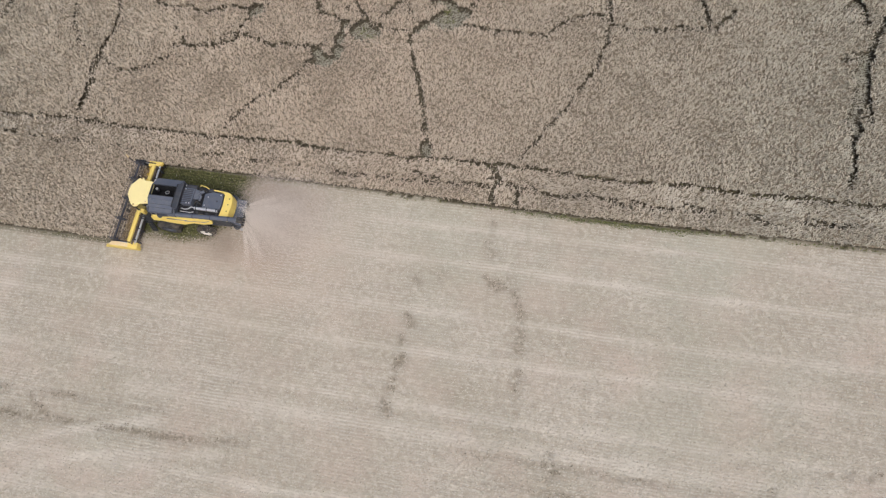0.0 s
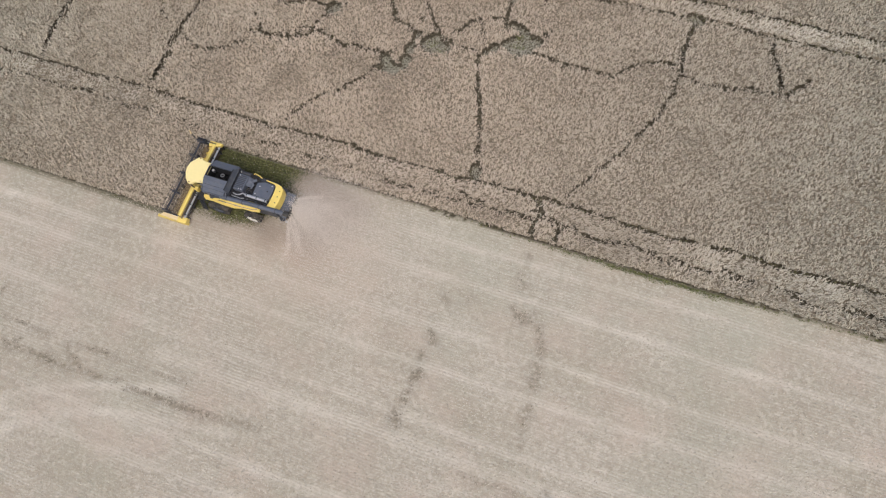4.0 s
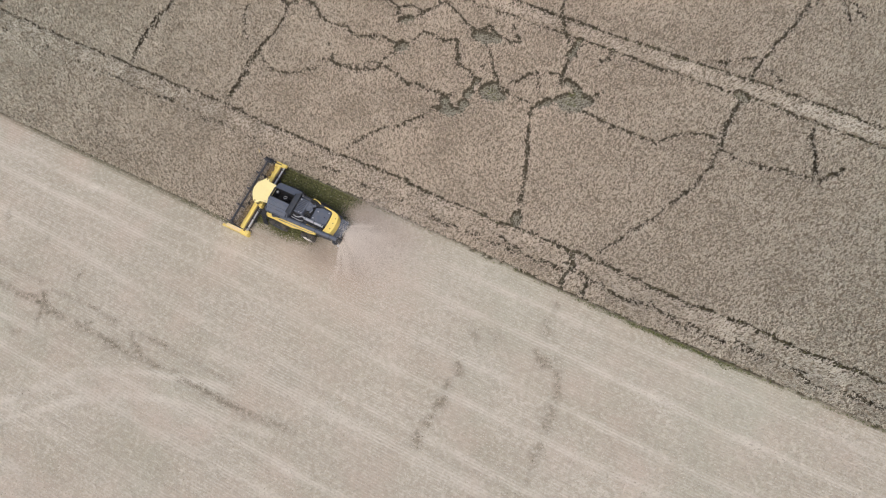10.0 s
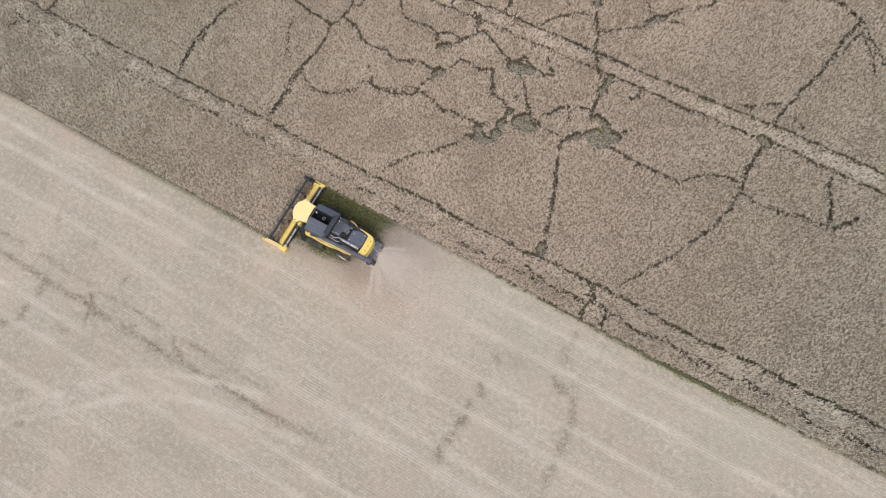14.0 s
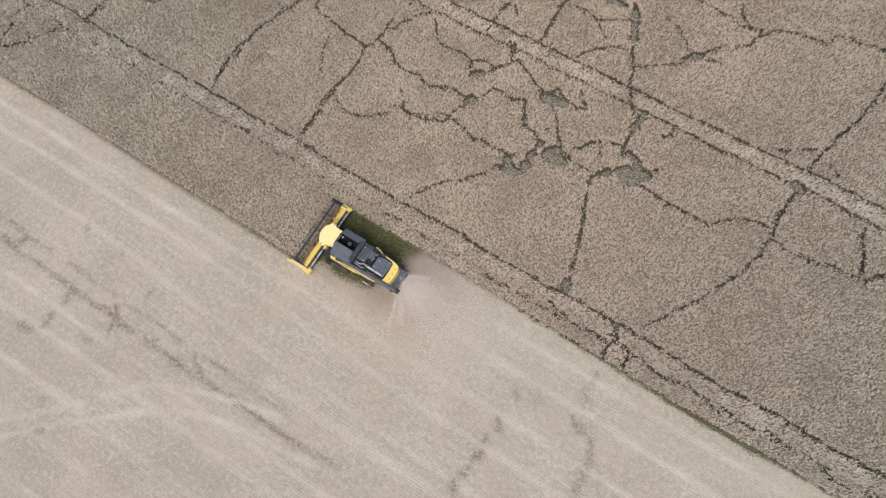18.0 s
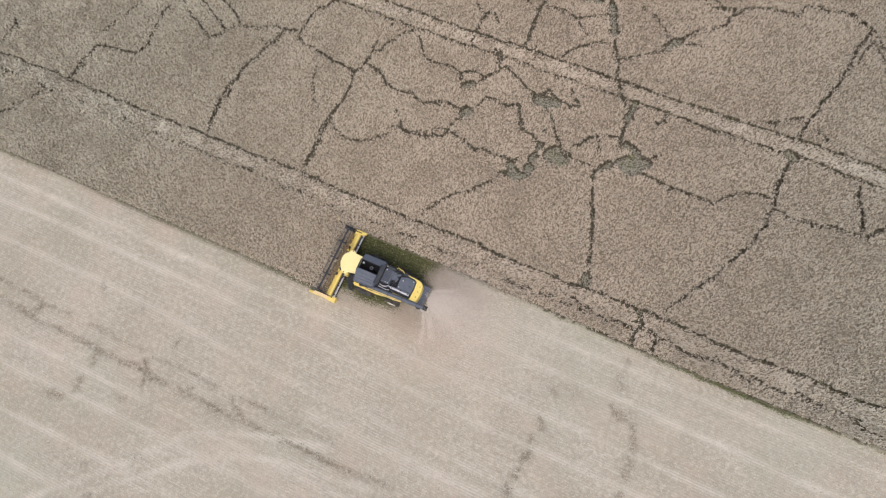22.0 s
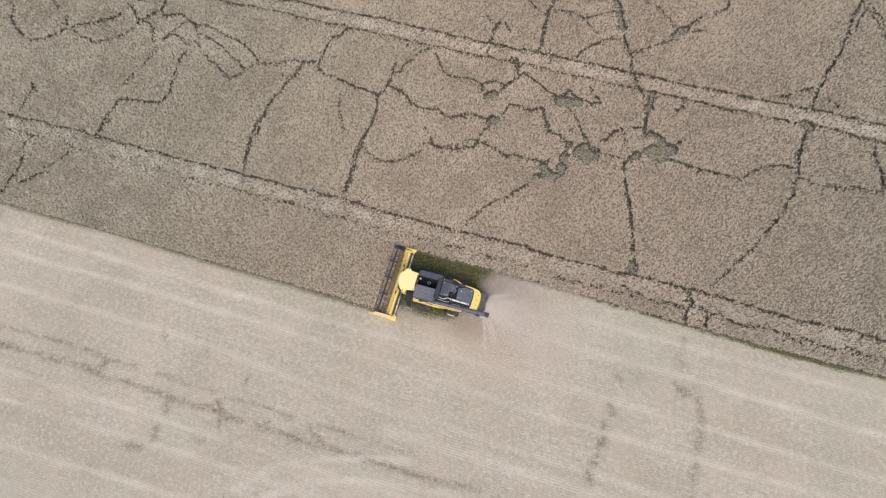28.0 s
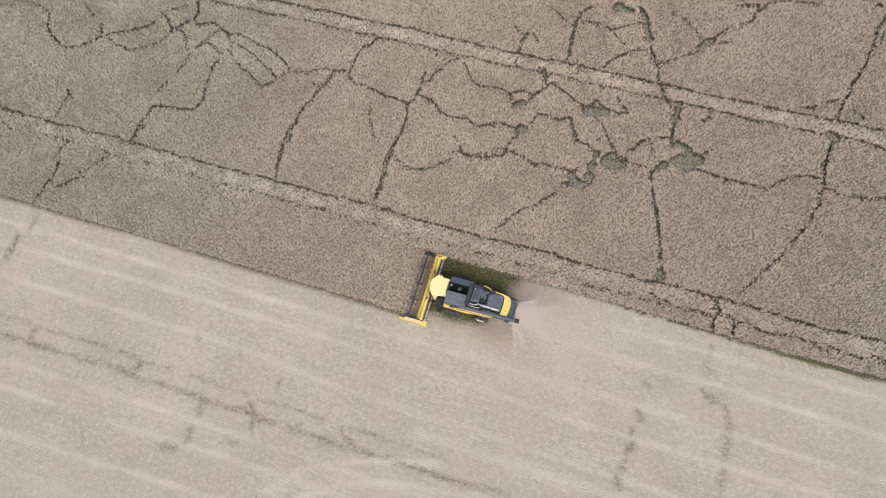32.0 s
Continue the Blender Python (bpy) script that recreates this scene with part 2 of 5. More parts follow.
def sheet(name, verts, faces, material, parent=None):
    """A mesh object from numpy arrays; faces: list of index arrays, each of one polygon size."""
    me = bpy.data.meshes.new(name)
    me.vertices.add(len(verts))
    me.vertices.foreach_set("co", np.ascontiguousarray(verts, np.float32).ravel())
    loops = np.concatenate([f.ravel() for f in faces]).astype(np.int32)
    sizes = np.concatenate([np.full(len(f), f.shape[1]) for f in faces])
    me.loops.add(len(loops))
    me.loops.foreach_set("vertex_index", loops)
    me.polygons.add(len(sizes))
    me.polygons.foreach_set("loop_start", np.r_[0, np.cumsum(sizes)[:-1]].astype(np.int32))
    me.update(calc_edges=True)
    me.materials.append(material)
    ob = new(name, me)
    ob.parent = parent
    return ob


def part(name, bm, material, parent, label=""):
    me = bpy.data.meshes.new(name)
    bmesh.ops.recalc_face_normals(bm, faces=bm.faces)
    bm.to_mesh(me)
    bm.free()
    me.materials.append(material)
    ob = new(name, me)
    ob.parent = parent
    return tagged(ob, label)


def soften(bm, w, seg=2):
    if w:
        bmesh.ops.bevel(bm, geom=list(bm.edges), offset=w, segments=seg, affect="EDGES", profile=0.6, clamp_overlap=True)
    return bm


def block(x0, x1, y0, y1, z0, z1, w=0.03, bm=None):
    b = bmesh.new()
    bmesh.ops.create_cube(b, size=1.0, matrix=Matrix.LocRotScale(((x0 + x1) / 2, (y0 + y1) / 2, (z0 + z1) / 2), None, (abs(x1 - x0), abs(y1 - y0), abs(z1 - z0))))
    soften(b, w)
    return joined(bm, b) if bm else b


def joined(bm, other):
    me = bpy.data.meshes.new("temp")
    other.to_mesh(me)
    other.free()
    bm.from_mesh(me)
    bpy.data.meshes.remove(me)
    return bm


def prism(outline, lo, hi, axis="z", w=0.03):
    """An outline in the two other axes, extruded from lo to hi along axis."""
    place = {"z": lambda p, d: (p[0], p[1], d), "y": lambda p, d: (p[0], d, p[1]), "x": lambda p, d: (d, p[0], p[1])}[axis]
    bm = bmesh.new()
    a = [bm.verts.new(place(p, lo)) for p in outline]
    b = [bm.verts.new(place(p, hi)) for p in outline]
    bm.faces.new(a), bm.faces.new(b[::-1])
    for i in range(len(a)):
        j = (i + 1) % len(a)
        bm.faces.new((a[i], a[j], b[j], b[i]))
    bmesh.ops.recalc_face_normals(bm, faces=bm.faces)
    return soften(bm, w)


def slab(corners, thick, w=0.015):
    """A flat panel on four corners, thickened downwards."""
    bm = bmesh.new()
    a = [bm.verts.new(c) for c in corners]
    b = [bm.verts.new((c[0], c[1], c[2] - thick)) for c in corners]
    bm.faces.new(a), bm.faces.new(b[::-1])
    for i in range(4):
        j = (i + 1) % 4
        bm.faces.new((a[i], a[j], b[j], b[i]))
    bmesh.ops.recalc_face_normals(bm, faces=bm.faces)
    return soften(bm, w)


def rod(p, q, r, seg=12, r2=None, bm=None):
    bm = bm or bmesh.new()
    p, q = Vector(p), Vector(q)
    m = Matrix.Translation((p + q) / 2) @ (q - p).to_track_quat("Z", "Y").to_matrix().to_4x4()
    bmesh.ops.create_cone(bm, cap_ends=True, segments=seg, radius1=r, radius2=r if r2 is None else r2, depth=(q - p).length, matrix=m)
    return bm


def pipe(points, r, seg=8):
    bm = bmesh.new()
    for p, q in zip(points, points[1:]):
        rod(p, q, r, seg, bm=bm)
    for p in points[1:-1]:
        bmesh.ops.create_icosphere(bm, subdivisions=1, radius=r * 1.02, matrix=Matrix.Translation(p))
    return bm


def spun(profile, seg=40):
    """A profile of (radius, along y) turned round the y axis."""
    bm = bmesh.new()
    rings = []
    for r, y in profile:
        rings.append([bm.verts.new((r * math.cos(2 * math.pi * i / seg), y, r * math.sin(2 * math.pi * i / seg))) for i in range(seg)])
    for a, b in zip(rings, rings[1:]):
        for i in range(seg):
            j = (i + 1) % seg
            bm.faces.new((a[i], a[j], b[j], b[i]))
    return bm


def moved(bm, x, y, z):
    bmesh.ops.translate(bm, verts=bm.verts, vec=(x, y, z))
    return bm


# ---------------------------------------------------------------- plan of the field
# x runs along the rows, y across them; the machine drives towards -x.
MX, MY = -22.0, -8.3
CUT_X = MX - 2.3
EDGE, OLD_EDGE = -4.55, -11.85
TRAM = [(-1.05, 0.34), (-2.95, 0.30), (21.85, 0.40), (20.0, 0.34)]
TUFT, EARS = 0.218, 8
X0, X1, Y0, Y1, RES = -97.0, 47.0, -50.0, 51.0, 0.125
NX, NY = int((X1 - X0) / RES), int((Y1 - Y0) / RES)
gap = np.full((NX, NY), 9.0, np.float32)
wear = np.zeros((NX, NY), np.float32)
chaff = np.zeros((NX, NY), np.float32)
rng = np.random.default_rng(7)


def wobble(x, y, s, k=0.0):
    return noise.noise(Vector((x * s, y * s, k)))


def stamp(grid, x, y, r, fn):
    """Lets fn work on the cells of grid round (x, y), given their distance."""
    i0, i1 = max(0, int((x - r - X0) / RES)), min(NX, int((x + r - X0) / RES) + 2)
    j0, j1 = max(0, int((y - r - Y0) / RES)), min(NY, int((y + r - Y0) / RES) + 2)
    if i0 >= i1 or j0 >= j1:
        return
    xs = X0 + (np.arange(i0, i1) + 0.5) * RES
    ys = Y0 + (np.arange(j0, j1) + 0.5) * RES
    d = np.hypot(xs[:, None] - x, ys[None, :] - y)
    grid[i0:i1, j0:j1] = fn(grid[i0:i1, j0:j1], d)


def along(points, step):
    for p, q in zip(points, points[1:]):
        n = max(1, int(math.dist(p, q) / step))
        for i in range(n):
            yield p[0] + (q[0] - p[0]) * i / n, p[1] + (q[1] - p[1]) * i / n
    yield points[-1]


def trail(width, *points):
    """A ragged trodden trail through the standing wheat."""
    for x, y in along(points, 0.18):
        dx, dy = 0.22 * wobble(x, y, 0.8, 3.1), 0.22 * wobble(x, y, 0.8, 9.7)
        h = 0.008 + 0.18 * width if width < 0.6 else width * 0.45
        h = h * (1 + 0.7 * wobble(x, y, 2.3, 5.5) + rng.normal(0, 0.35)) + rng.normal(0, 0.012)
        if h > 0.02:
            stamp(gap, x + dx, y + dy, h + 0.8, lambda g, d: np.minimum(g, d - h))


def worn(strength, width, *points, broken=0.5):
    """A dark trodden line left in the stubble."""
    for x, y in along(points, 0.25):
        w = width * (1.05 + 0.7 * wobble(x, y, 0.5, 2.2))
        s = strength * (1.0 + broken * wobble(x, y, 0.35, 8.0))
        if w > 0.05 and s > 0:
            stamp(wear, x + 0.2 * wobble(x, y, 0.9, 1), y + 0.2 * wobble(x, y, 0.9, 4), 2.2 * w, lambda g, d: np.maximum(g, s * np.exp(-((d / w) ** 2))))


def swath(strength, width, *points):
    """A pale line of chaff or a wheel track pressed in the stubble."""
    for x, y in along(points, 0.3):
        w = width * (0.68 + 0.4 * wobble(x, y, 0.3, 6.0))
        s = strength * (0.75 + 0.6 * wobble(x, y, 0.15, 1.4))
        stamp(chaff, x, y + 0.15 * wobble(x, y, 0.2, 4), 2.2 * w, lambda g, d: np.maximum(g, s * np.exp(-((d / w) ** 3))))


# trails of game through the crop
trail(.28, (-22.6, 7.9), (-21.6, 8.1), (-20.8, 8.4))
trail(.3, (-63.1, 1.4), (-63.6, -0.4))
trail(.45, (-63.4, 19.6), (-62.7, 17.6))
trail(.32, (-63.4, 1.3), (-63.3, 0.3))
trail(.45, (-71.7, -3.1), (-72.1, -4.1), (-71.5, -6.1), (-71.5, -7.2), (-71.8, -8.8), (-72.2, -10.8), (-72.1, -11.6))
trail(.34, (-67.8, -6.7), (-68.7, -7.2), (-69.5, -8.0), (-70.3, -8.6))
trail(.27, (-67.5, -5.7), (-68.3, -6.4))
trail(.27, (-66.2, -3.5), (-66.9, -4.5))
trail(.36, (-44.8, 6.7), (-45, 4.3), (-45.2, 3.1), (-45.1, 1.3), (-44.6, -0))
trail(.42, (-32.2, 10.7), (-32.1, 8.8), (-32.5, 7.2), (-33, 5.6), (-33, 4.2), (-32.5, 2.2), (-32.6, -0.1))
trail(.40, (-26.4, 12.1), (-25, 12), (-23.8, 11.5), (-21.7, 12.1))
trail(.34, (-25.0, 8.5), (-24.5, 7.7), (-23.1, 7.7), (-21.9, 7.8))
trail(.29, (-32.2, 5.5), (-31.4, 5.0), (-29.9, 4.6), (-28.2, 4.7), (-26.8, 5.7), (-25.5, 6.9))
trail(.26, (-20.5, 29.2), (-18.9, 28.4), (-17.2, 27.3))
trail(.42, (-14.8, 30.1), (-15.8, 29.1), (-16.5, 27))
trail(.28, (12.5, 23.9), (13.6, 24.5))
trail(.28, (10.6, 22.7), (11.4, 22.9))
trail(.36, (0.4, 18.3), (0.8, 19.2), (0.8, 20.2))
trail(.42, (0.9, 12.5), (2.4, 12.4), (4.3, 12.2), (6.1, 12.2), (7.8, 12.3), (8.7, 12))
trail(.34, (8.6, 12.5), (9.6, 13.6), (10.7, 14.4), (12.1, 14.8), (13.2, 14.8))
trail(.42, (14.0, 19.4), (13.8, 18.0), (13.6, 15.9), (13.9, 14.0))
trail(.24, (13.9, 14.0), (13.6, 11.9), (13.3, 10.5), (12.9, 9.2), (12.0, 7.6), (11.4, 6.0), (10.3, 4.2), (9.4, 3.0), (8.7, 1.7), (7.6, 0.0))
trail(.8, (13.5, 20.3), (14.2, 20.0))
trail(.30, (13.9, 13.8), (14.8, 13.9), (15.4, 13.4), (16.8, 13.4), (18.5, 13.7))
trail(.45, (-1.8, 5), (-1.2, 3.2), (-0.5, 0.9), (-0.1, -0.4))
trail(.55, (4.7, -0.8), (5.6, -1.4), (6.1, -2.2), (5.6, -3.5), (5.8, -4.7))
trail(.40, (7.6, -2.7), (7.7, -4.2))
trail(.34, (1.9, 15.4), (1.1, 14.5), (0.4, 13.7))
trail(.42, (20.7, 19.3), (21.2, 17.7), (21.9, 16.5), (22.2, 14.8), (22.9, 14.4), (23.8, 15.5), (24.3, 16.3))
trail(.34, (16.9, 13.8), (19.0, 14.1), (20.6, 14.1), (22.1, 14.4))
trail(.30, (15.1, 38.5), (16.7, 37.9), (17.9, 36.1))
trail(.30, (17.9, 36.1), (19.3, 34.4), (20.7, 32.3))
trail(.34, (17.9, 36.1), (17.2, 32.9))
trail(.30, (-23, 25.2), (-21.6, 24.2))
trail(.5, (36.6, 16.8), (35.9, 14.4), (35.2, 12.9), (34.7, 11.5))
trail(.75, (34.7, 11.5), (34.2, 9.2), (33.9, 7.1))
trail(.55, (33.9, 7.1), (33.7, 4.5), (33.7, 2.0), (33.2, 0.2))
trail(.30, (34.5, 12.3), (33.2, 12.3))
trail(.40, (35.0, 17.8), (35.1, 16.0))
trail(.40, (34.5, 6.9), (35.1, 6.7))
trail(.30, (-27.7, 19.3), (-26.9, 17.9), (-26, 17), (-25.1, 16.7), (-23.2, 16.9), (-21.3, 16.4), (-20.8, 15.4))
trail(.9, (-20.5, 15), (-19.8, 15.8))
trail(.40, (-21.3, 16.4), (-19.9, 17.1), (-18.6, 16.8), (-18.1, 17.7), (-17.4, 18.3))
trail(.40, (-18.6, 16.8), (-19.3, 15.6))
trail(.42, (-18.9, 20.6), (-18.2, 19.7), (-17.5, 18.5))
trail(.42, (-17.5, 18.5), (-16.8, 18.9), (-15.5, 18.3), (-14.2, 17.5), (-12.8, 17), (-12, 16.8))
trail(1.0, (-12.2, 16.5), (-11, 16.7), (-10.1, 16.8))
trail(.5, (-11.9, 17.2), (-11.7, 18), (-10.2, 17.2), (-8.8, 17.1), (-7.7, 17.5))
trail(.36, (-9.3, 19.2), (-8.9, 18.2), (-7.9, 17.7))
trail(.36, (-23.9, 11.5), (-22.6, 12.1), (-21.4, 12.6), (-20.3, 12.5), (-19.4, 12.2))
trail(1.0, (-19.3, 12), (-18.3, 12.7))
trail(.40, (-18, 13.4), (-17.6, 14.8), (-16, 14.7), (-15.2, 14.6), (-13.8, 15.2))
trail(.45, (-13.8, 15.1), (-13.2, 13.7), (-12.5, 12.7), (-11.3, 12.5), (-10.4, 11.8))
trail(.34, (-18.1, 12.4), (-19.2, 11.4), (-19.7, 10.3))
trail(.36, (-21.4, 8.9), (-21.1, 9.3), (-19.9, 9.6), (-19.9, 9), (-20.4, 8.5), (-21.2, 8.5))
trail(.42, (-19.1, 9.5), (-17.7, 9), (-16.3, 8.6), (-15.6, 9), (-14.4, 8.9), (-12.9, 8.9), (-12.3, 8.9))
trail(.34, (-17.2, 2), (-16.2, 3.1), (-15, 4), (-14, 5.1), (-13.1, 6.4), (-12.2, 7.7), (-12.2, 8.6))
trail(.8, (-12, 7.4), (-10.9, 7.6))
trail(.62, (-12.2, 8.6), (-11.6, 7.8))
trail(.62, (-10.8, 7.7), (-10, 8.1))
trail(.7, (-10.3, 9.1), (-10.1, 8.2))
trail(.62, (-10.3, 9.7), (-10.1, 10.5), (-10, 11.5))
trail(.30, (-12, 9.1), (-11.3, 9.7))
trail(.36, (-10.5, 15.6), (-9.7, 14.5), (-9.1, 13.4), (-8, 12.3))
trail(.34, (-10.3, 13.2), (-10.1, 13.9), (-9.5, 14))
trail(1.0, (-8.9, 10.9), (-7.9, 10.7), (-7, 10.9))
trail(.65, (-8.7, 11.5), (-7.8, 12))
trail(.5, (-7.4, 12), (-6.5, 11.5), (-5.6, 11.3), (-4.4, 11.4))
trail(.42, (-6.8, 12.8), (-6.1, 13.4), (-5.4, 14.5), (-3.9, 15.3), (-2.7, 15.5))
trail(.25, (-4.7, 14.6), (-3.7, 12.8))
trail(.62, (-2.5, 20), (-2.6, 18))
trail(.45, (-2.6, 18), (-2.6, 16.7), (-2.5, 15.3), (-2.2, 14.4))
trail(.8, (-3.5, 11.5), (-2.6, 12.2), (-1.6, 12.7))
trail(1.2, (-1.2, 12.8), (-0.1, 13.1))
trail(.62, (-1.7, 15), (-0.7, 14.7), (-0.1, 14.1))
trail(.5, (-3.8, 11.2), (-3.7, 10.3))
trail(.45, (-3.7, 10.5), (-3.2, 8.8), (-2.6, 7.4), (-2.1, 6), (-1.6, 4.6))
trail(.45, (-21.4, 25.2), (-21.8, 23.3), (-21.9, 22.3))
trail(.26, (-20.9, 25), (-20, 24))
trail(.55, (-16.2, 28.3), (-16.2, 26), (-16.2, 24.7), (-16, 22.9), (-16.2, 22.2))
trail(.36, (-16.1, 27.8), (-14.9, 28.1), (-13.4, 27.9), (-12.1, 27.5), (-10.8, 28.2), (-8.9, 29.1))
trail(.30, (-11.7, 27.2), (-10.7, 26.1), (-10.2, 25.8))
trail(.42, (-11.7, 22.3), (-10.8, 23.8), (-9.5, 25.1), (-7.5, 25.9))
trail(.62, (-9.4, 31.3), (-8.4, 29.4), (-7.4, 27.1))
trail(.5, (-7.4, 27.1), (-6.7, 25.5), (-5.8, 23.6), (-5.3, 22.3))
trail(.9, (-11.8, 30.7), (-10.3, 30.6))
trail(.40, (-4.5, 25.2), (-2.5, 26.5), (-1.6, 27.4))
trail(.9, (-1.6, 27.7), (-0.6, 28.8))
trail(.40, (-0.5, 29), (0.6, 30.6), (2.1, 31.6), (3.4, 32.7), (3.3, 33.3), (4.1, 34.1), (4.3, 35), (5.8, 35.8), (7.2, 36.2), (8.8, 36.1), (10.2, 36.3), (10.3, 37.5), (11.6, 38.1), (12.4, 37.6), (14.2, 38.3), (15.5, 38.3))
trail(.36, (-3.7, 34.9), (-1.7, 34.7), (0.3, 34.6), (1.5, 34.2), (2.4, 34.2))
trail(.40, (0.4, 36.7), (1, 35.6), (1.9, 34.9), (2.7, 34.3))
trail(.40, (2.6, 34.5), (3.5, 34.7), (3.6, 33.8))
trail(.30, (0, 28.5), (1.5, 29))
trail(.40, (-2.8, 29.9), (-2.1, 28.9))
trail(.36, (-5.7, 31.5), (-5.3, 31.3))
trail(.36, (-4.1, 31), (-3.5, 30.5))
trail(.36, (-5.9, 24.4), (-5.2, 24.6), (-4.5, 25.3))
trail(.34, (-85.7, 14.1), (-84.2, 13.7), (-82.7, 13.2), (-81.8, 11), (-80.6, 10), (-79.1, 9.3), (-78, 9), (-76.5, 9.5), (-75.3, 10.3), (-74.5, 11.2), (-73.5, 11.7), (-71.9, 12.8), (-69.9, 13.8), (-68.6, 14.6), (-67.7, 15.6))
trail(.26, (-78.5, 15.5), (-77.4, 14.7), (-76.5, 14.1))
trail(.26, (-75, 13.2), (-74.3, 12.2))
trail(.32, (-72.9, 11.4), (-71.4, 10.9), (-69.3, 10.7), (-67.9, 11.4), (-66.4, 12.4), (-65.7, 13.6), (-65.1, 14.7))
trail(.28, (-67.7, 16.7), (-66.5, 17.3), (-65.3, 18.1), (-64.7, 18.6))
trail(.28, (-67.3, 16.6), (-66.2, 16.1), (-65.4, 14.9), (-63.6, 14.9), (-62.9, 14.1), (-62.3, 12.7))
trail(.32, (-65.1, 14.7), (-64.2, 15.6), (-63.4, 16.6))
trail(.5, (-63.3, 19.2), (-62.8, 18), (-62.8, 16.8), (-62, 16.1), (-61, 16.8), (-60, 17), (-59.1, 16.4))
trail(.45, (-59.1, 16.4), (-57.7, 15.9), (-57.1, 14.9), (-56.5, 14.9))
trail(.36, (-59.3, 15.9), (-59.9, 14.9), (-60.6, 13.9), (-61, 12.9))
trail(.3, (-60.5, 13.6), (-59.8, 14.1), (-58.5, 13.6), (-57.9, 13.1))
trail(.38, (-57, 14.6), (-57.2, 13.3), (-57.6, 12.4), (-57.8, 10.9), (-57.7, 9.4), (-57.6, 7.8), (-57.3, 6.3), (-57.6, 5.2), (-59, 4.7), (-60.5, 4.6), (-63, 4.2), (-63.2, 3.7), (-63.3, 2.5), (-63.8, 1.6), (-63.9, 0.5), (-63.9, -0.8))
trail(.34, (-61.5, 11.9), (-61.6, 10.6), (-61.9, 9.5), (-62.1, 8.7))
trail(.34, (-62.8, 7.7), (-63.3, 6.6), (-63.4, 6))
trail(.36, (-74.6, 3.1), (-74.7, 1.7), (-74.8, 0.8), (-75, -0.1))
trail(.36, (-74.9, 3.3), (-74, 2.7))
trail(.28, (-57.9, 15.8), (-56.1, 16.2), (-53.8, 15.4), (-52.6, 15.3), (-51.3, 14.9), (-50.4, 14.6), (-48.9, 13.7), (-48.1, 12.9))
trail(.28, (-56.7, 14.9), (-55.4, 14.5), (-54.3, 14.2), (-53.1, 13.7), (-51.6, 12.7), (-50.2, 12.2), (-49.5, 11.6))
trail(.28, (-56.6, 13.7), (-54.9, 12.4), (-54.2, 11.6), (-53.2, 11.4), (-51.8, 10.6), (-50.8, 10.1), (-49.9, 10.7), (-49.3, 11.8), (-48.2, 12.7))
trail(.34, (-48.1, 12.9), (-47.1, 12.9), (-45.8, 13.4), (-43.9, 14.2), (-42.4, 14.3))
trail(.5, (-42.4, 14.3), (-41.1, 14.6), (-40.4, 13.8))
trail(.42, (-40.8, 14.8), (-40.6, 15.9), (-40.7, 17.1), (-40.3, 18.3), (-39.3, 19.1), (-38.9, 20))
trail(.36, (-42.8, 14), (-42.9, 12.7), (-43.4, 11.8), (-43.9, 10.8), (-44.1, 9.8), (-44.5, 8.9), (-44.8, 7.9), (-45, 6.7), (-45.3, 5.7), (-45.5, 3.9), (-45.4, 2.1), (-44.9, 0), (-44.7, -0.8))
trail(.3, (-44.5, 12), (-44.1, 11.9), (-43.2, 12.5))
trail(.34, (-40.5, 14), (-39.5, 13.3), (-38, 13.2), (-36.4, 12.8), (-34.6, 12.5), (-32.8, 12.4))
trail(.5, (-32.7, 12), (-32, 13.3), (-31.9, 13.9))
trail(.38, (-31.9, 14.1), (-31.8, 15.2), (-31, 15.7), (-30.6, 16.7), (-30.1, 18), (-29.2, 19), (-28.4, 19.6))
trail(.3, (-31.3, 19.5), (-31.5, 18.5))
trail(.28, (-31.9, 16.8), (-32, 15.9))
trail(.42, (-31.6, 13.7), (-30.7, 13.4), (-29.4, 12.9), (-28.5, 12.2), (-27.1, 11.9), (-25.4, 12.2))
trail(.36, (-32.5, 12.1), (-32.2, 10.7), (-32.2, 9.5), (-32.3, 7.7), (-32.6, 5.4), (-32.5, 3.3), (-32.3, 1.2), (-32.5, 0))
trail(.36, (14, 22.4), (14.3, 23.6), (15, 26.6), (15.7, 28.6), (16.4, 31.7), (16.9, 34.4), (17.2, 35.8), (17.5, 37.7))
trail(.34, (16.3, 37.9), (17.7, 37.2), (19.2, 35.5), (20.7, 34), (22, 32.8))
trail(.3, (10.7, 22.9), (11.8, 23.4))
trail(.3, (12.6, 24.1), (13.7, 24.7))
trail(.34, (15.8, 23.8), (16.5, 23.2))
trail(.4, (-22, 22.5), (-21.7, 20.5))
trail(.45, (-18.5, 20.7), (-17.7, 19.5))
trail(.34, (-14.8, 22.6), (-14.5, 21))
trail(.45, (-5.1, 22), (-4.2, 20.2), (-3.3, 19.2))
trail(.4, (1.1, 20.3), (0.8, 18.9), (0.3, 18.6))
trail(.3, (-11.4, 16.6), (-10.1, 16.5))
trail(.75, (35, 12.6), (34.7, 11.2), (34.7, 9.8), (34.4, 8.5), (33.9, 7.6), (33.7, 6.5), (34, 5.5))
trail(.5, (35, 8), (35.2, 7.1))
trail(.62, (33.9, 17.7), (34.7, 18.2))
trail(.4, (35.2, 17.6), (35.4, 16.3))
trail(.36, (33.4, 12.7), (34.3, 12.7))
trail(.5, (36.6, 16.2), (35.7, 14.1), (35.1, 12.8))
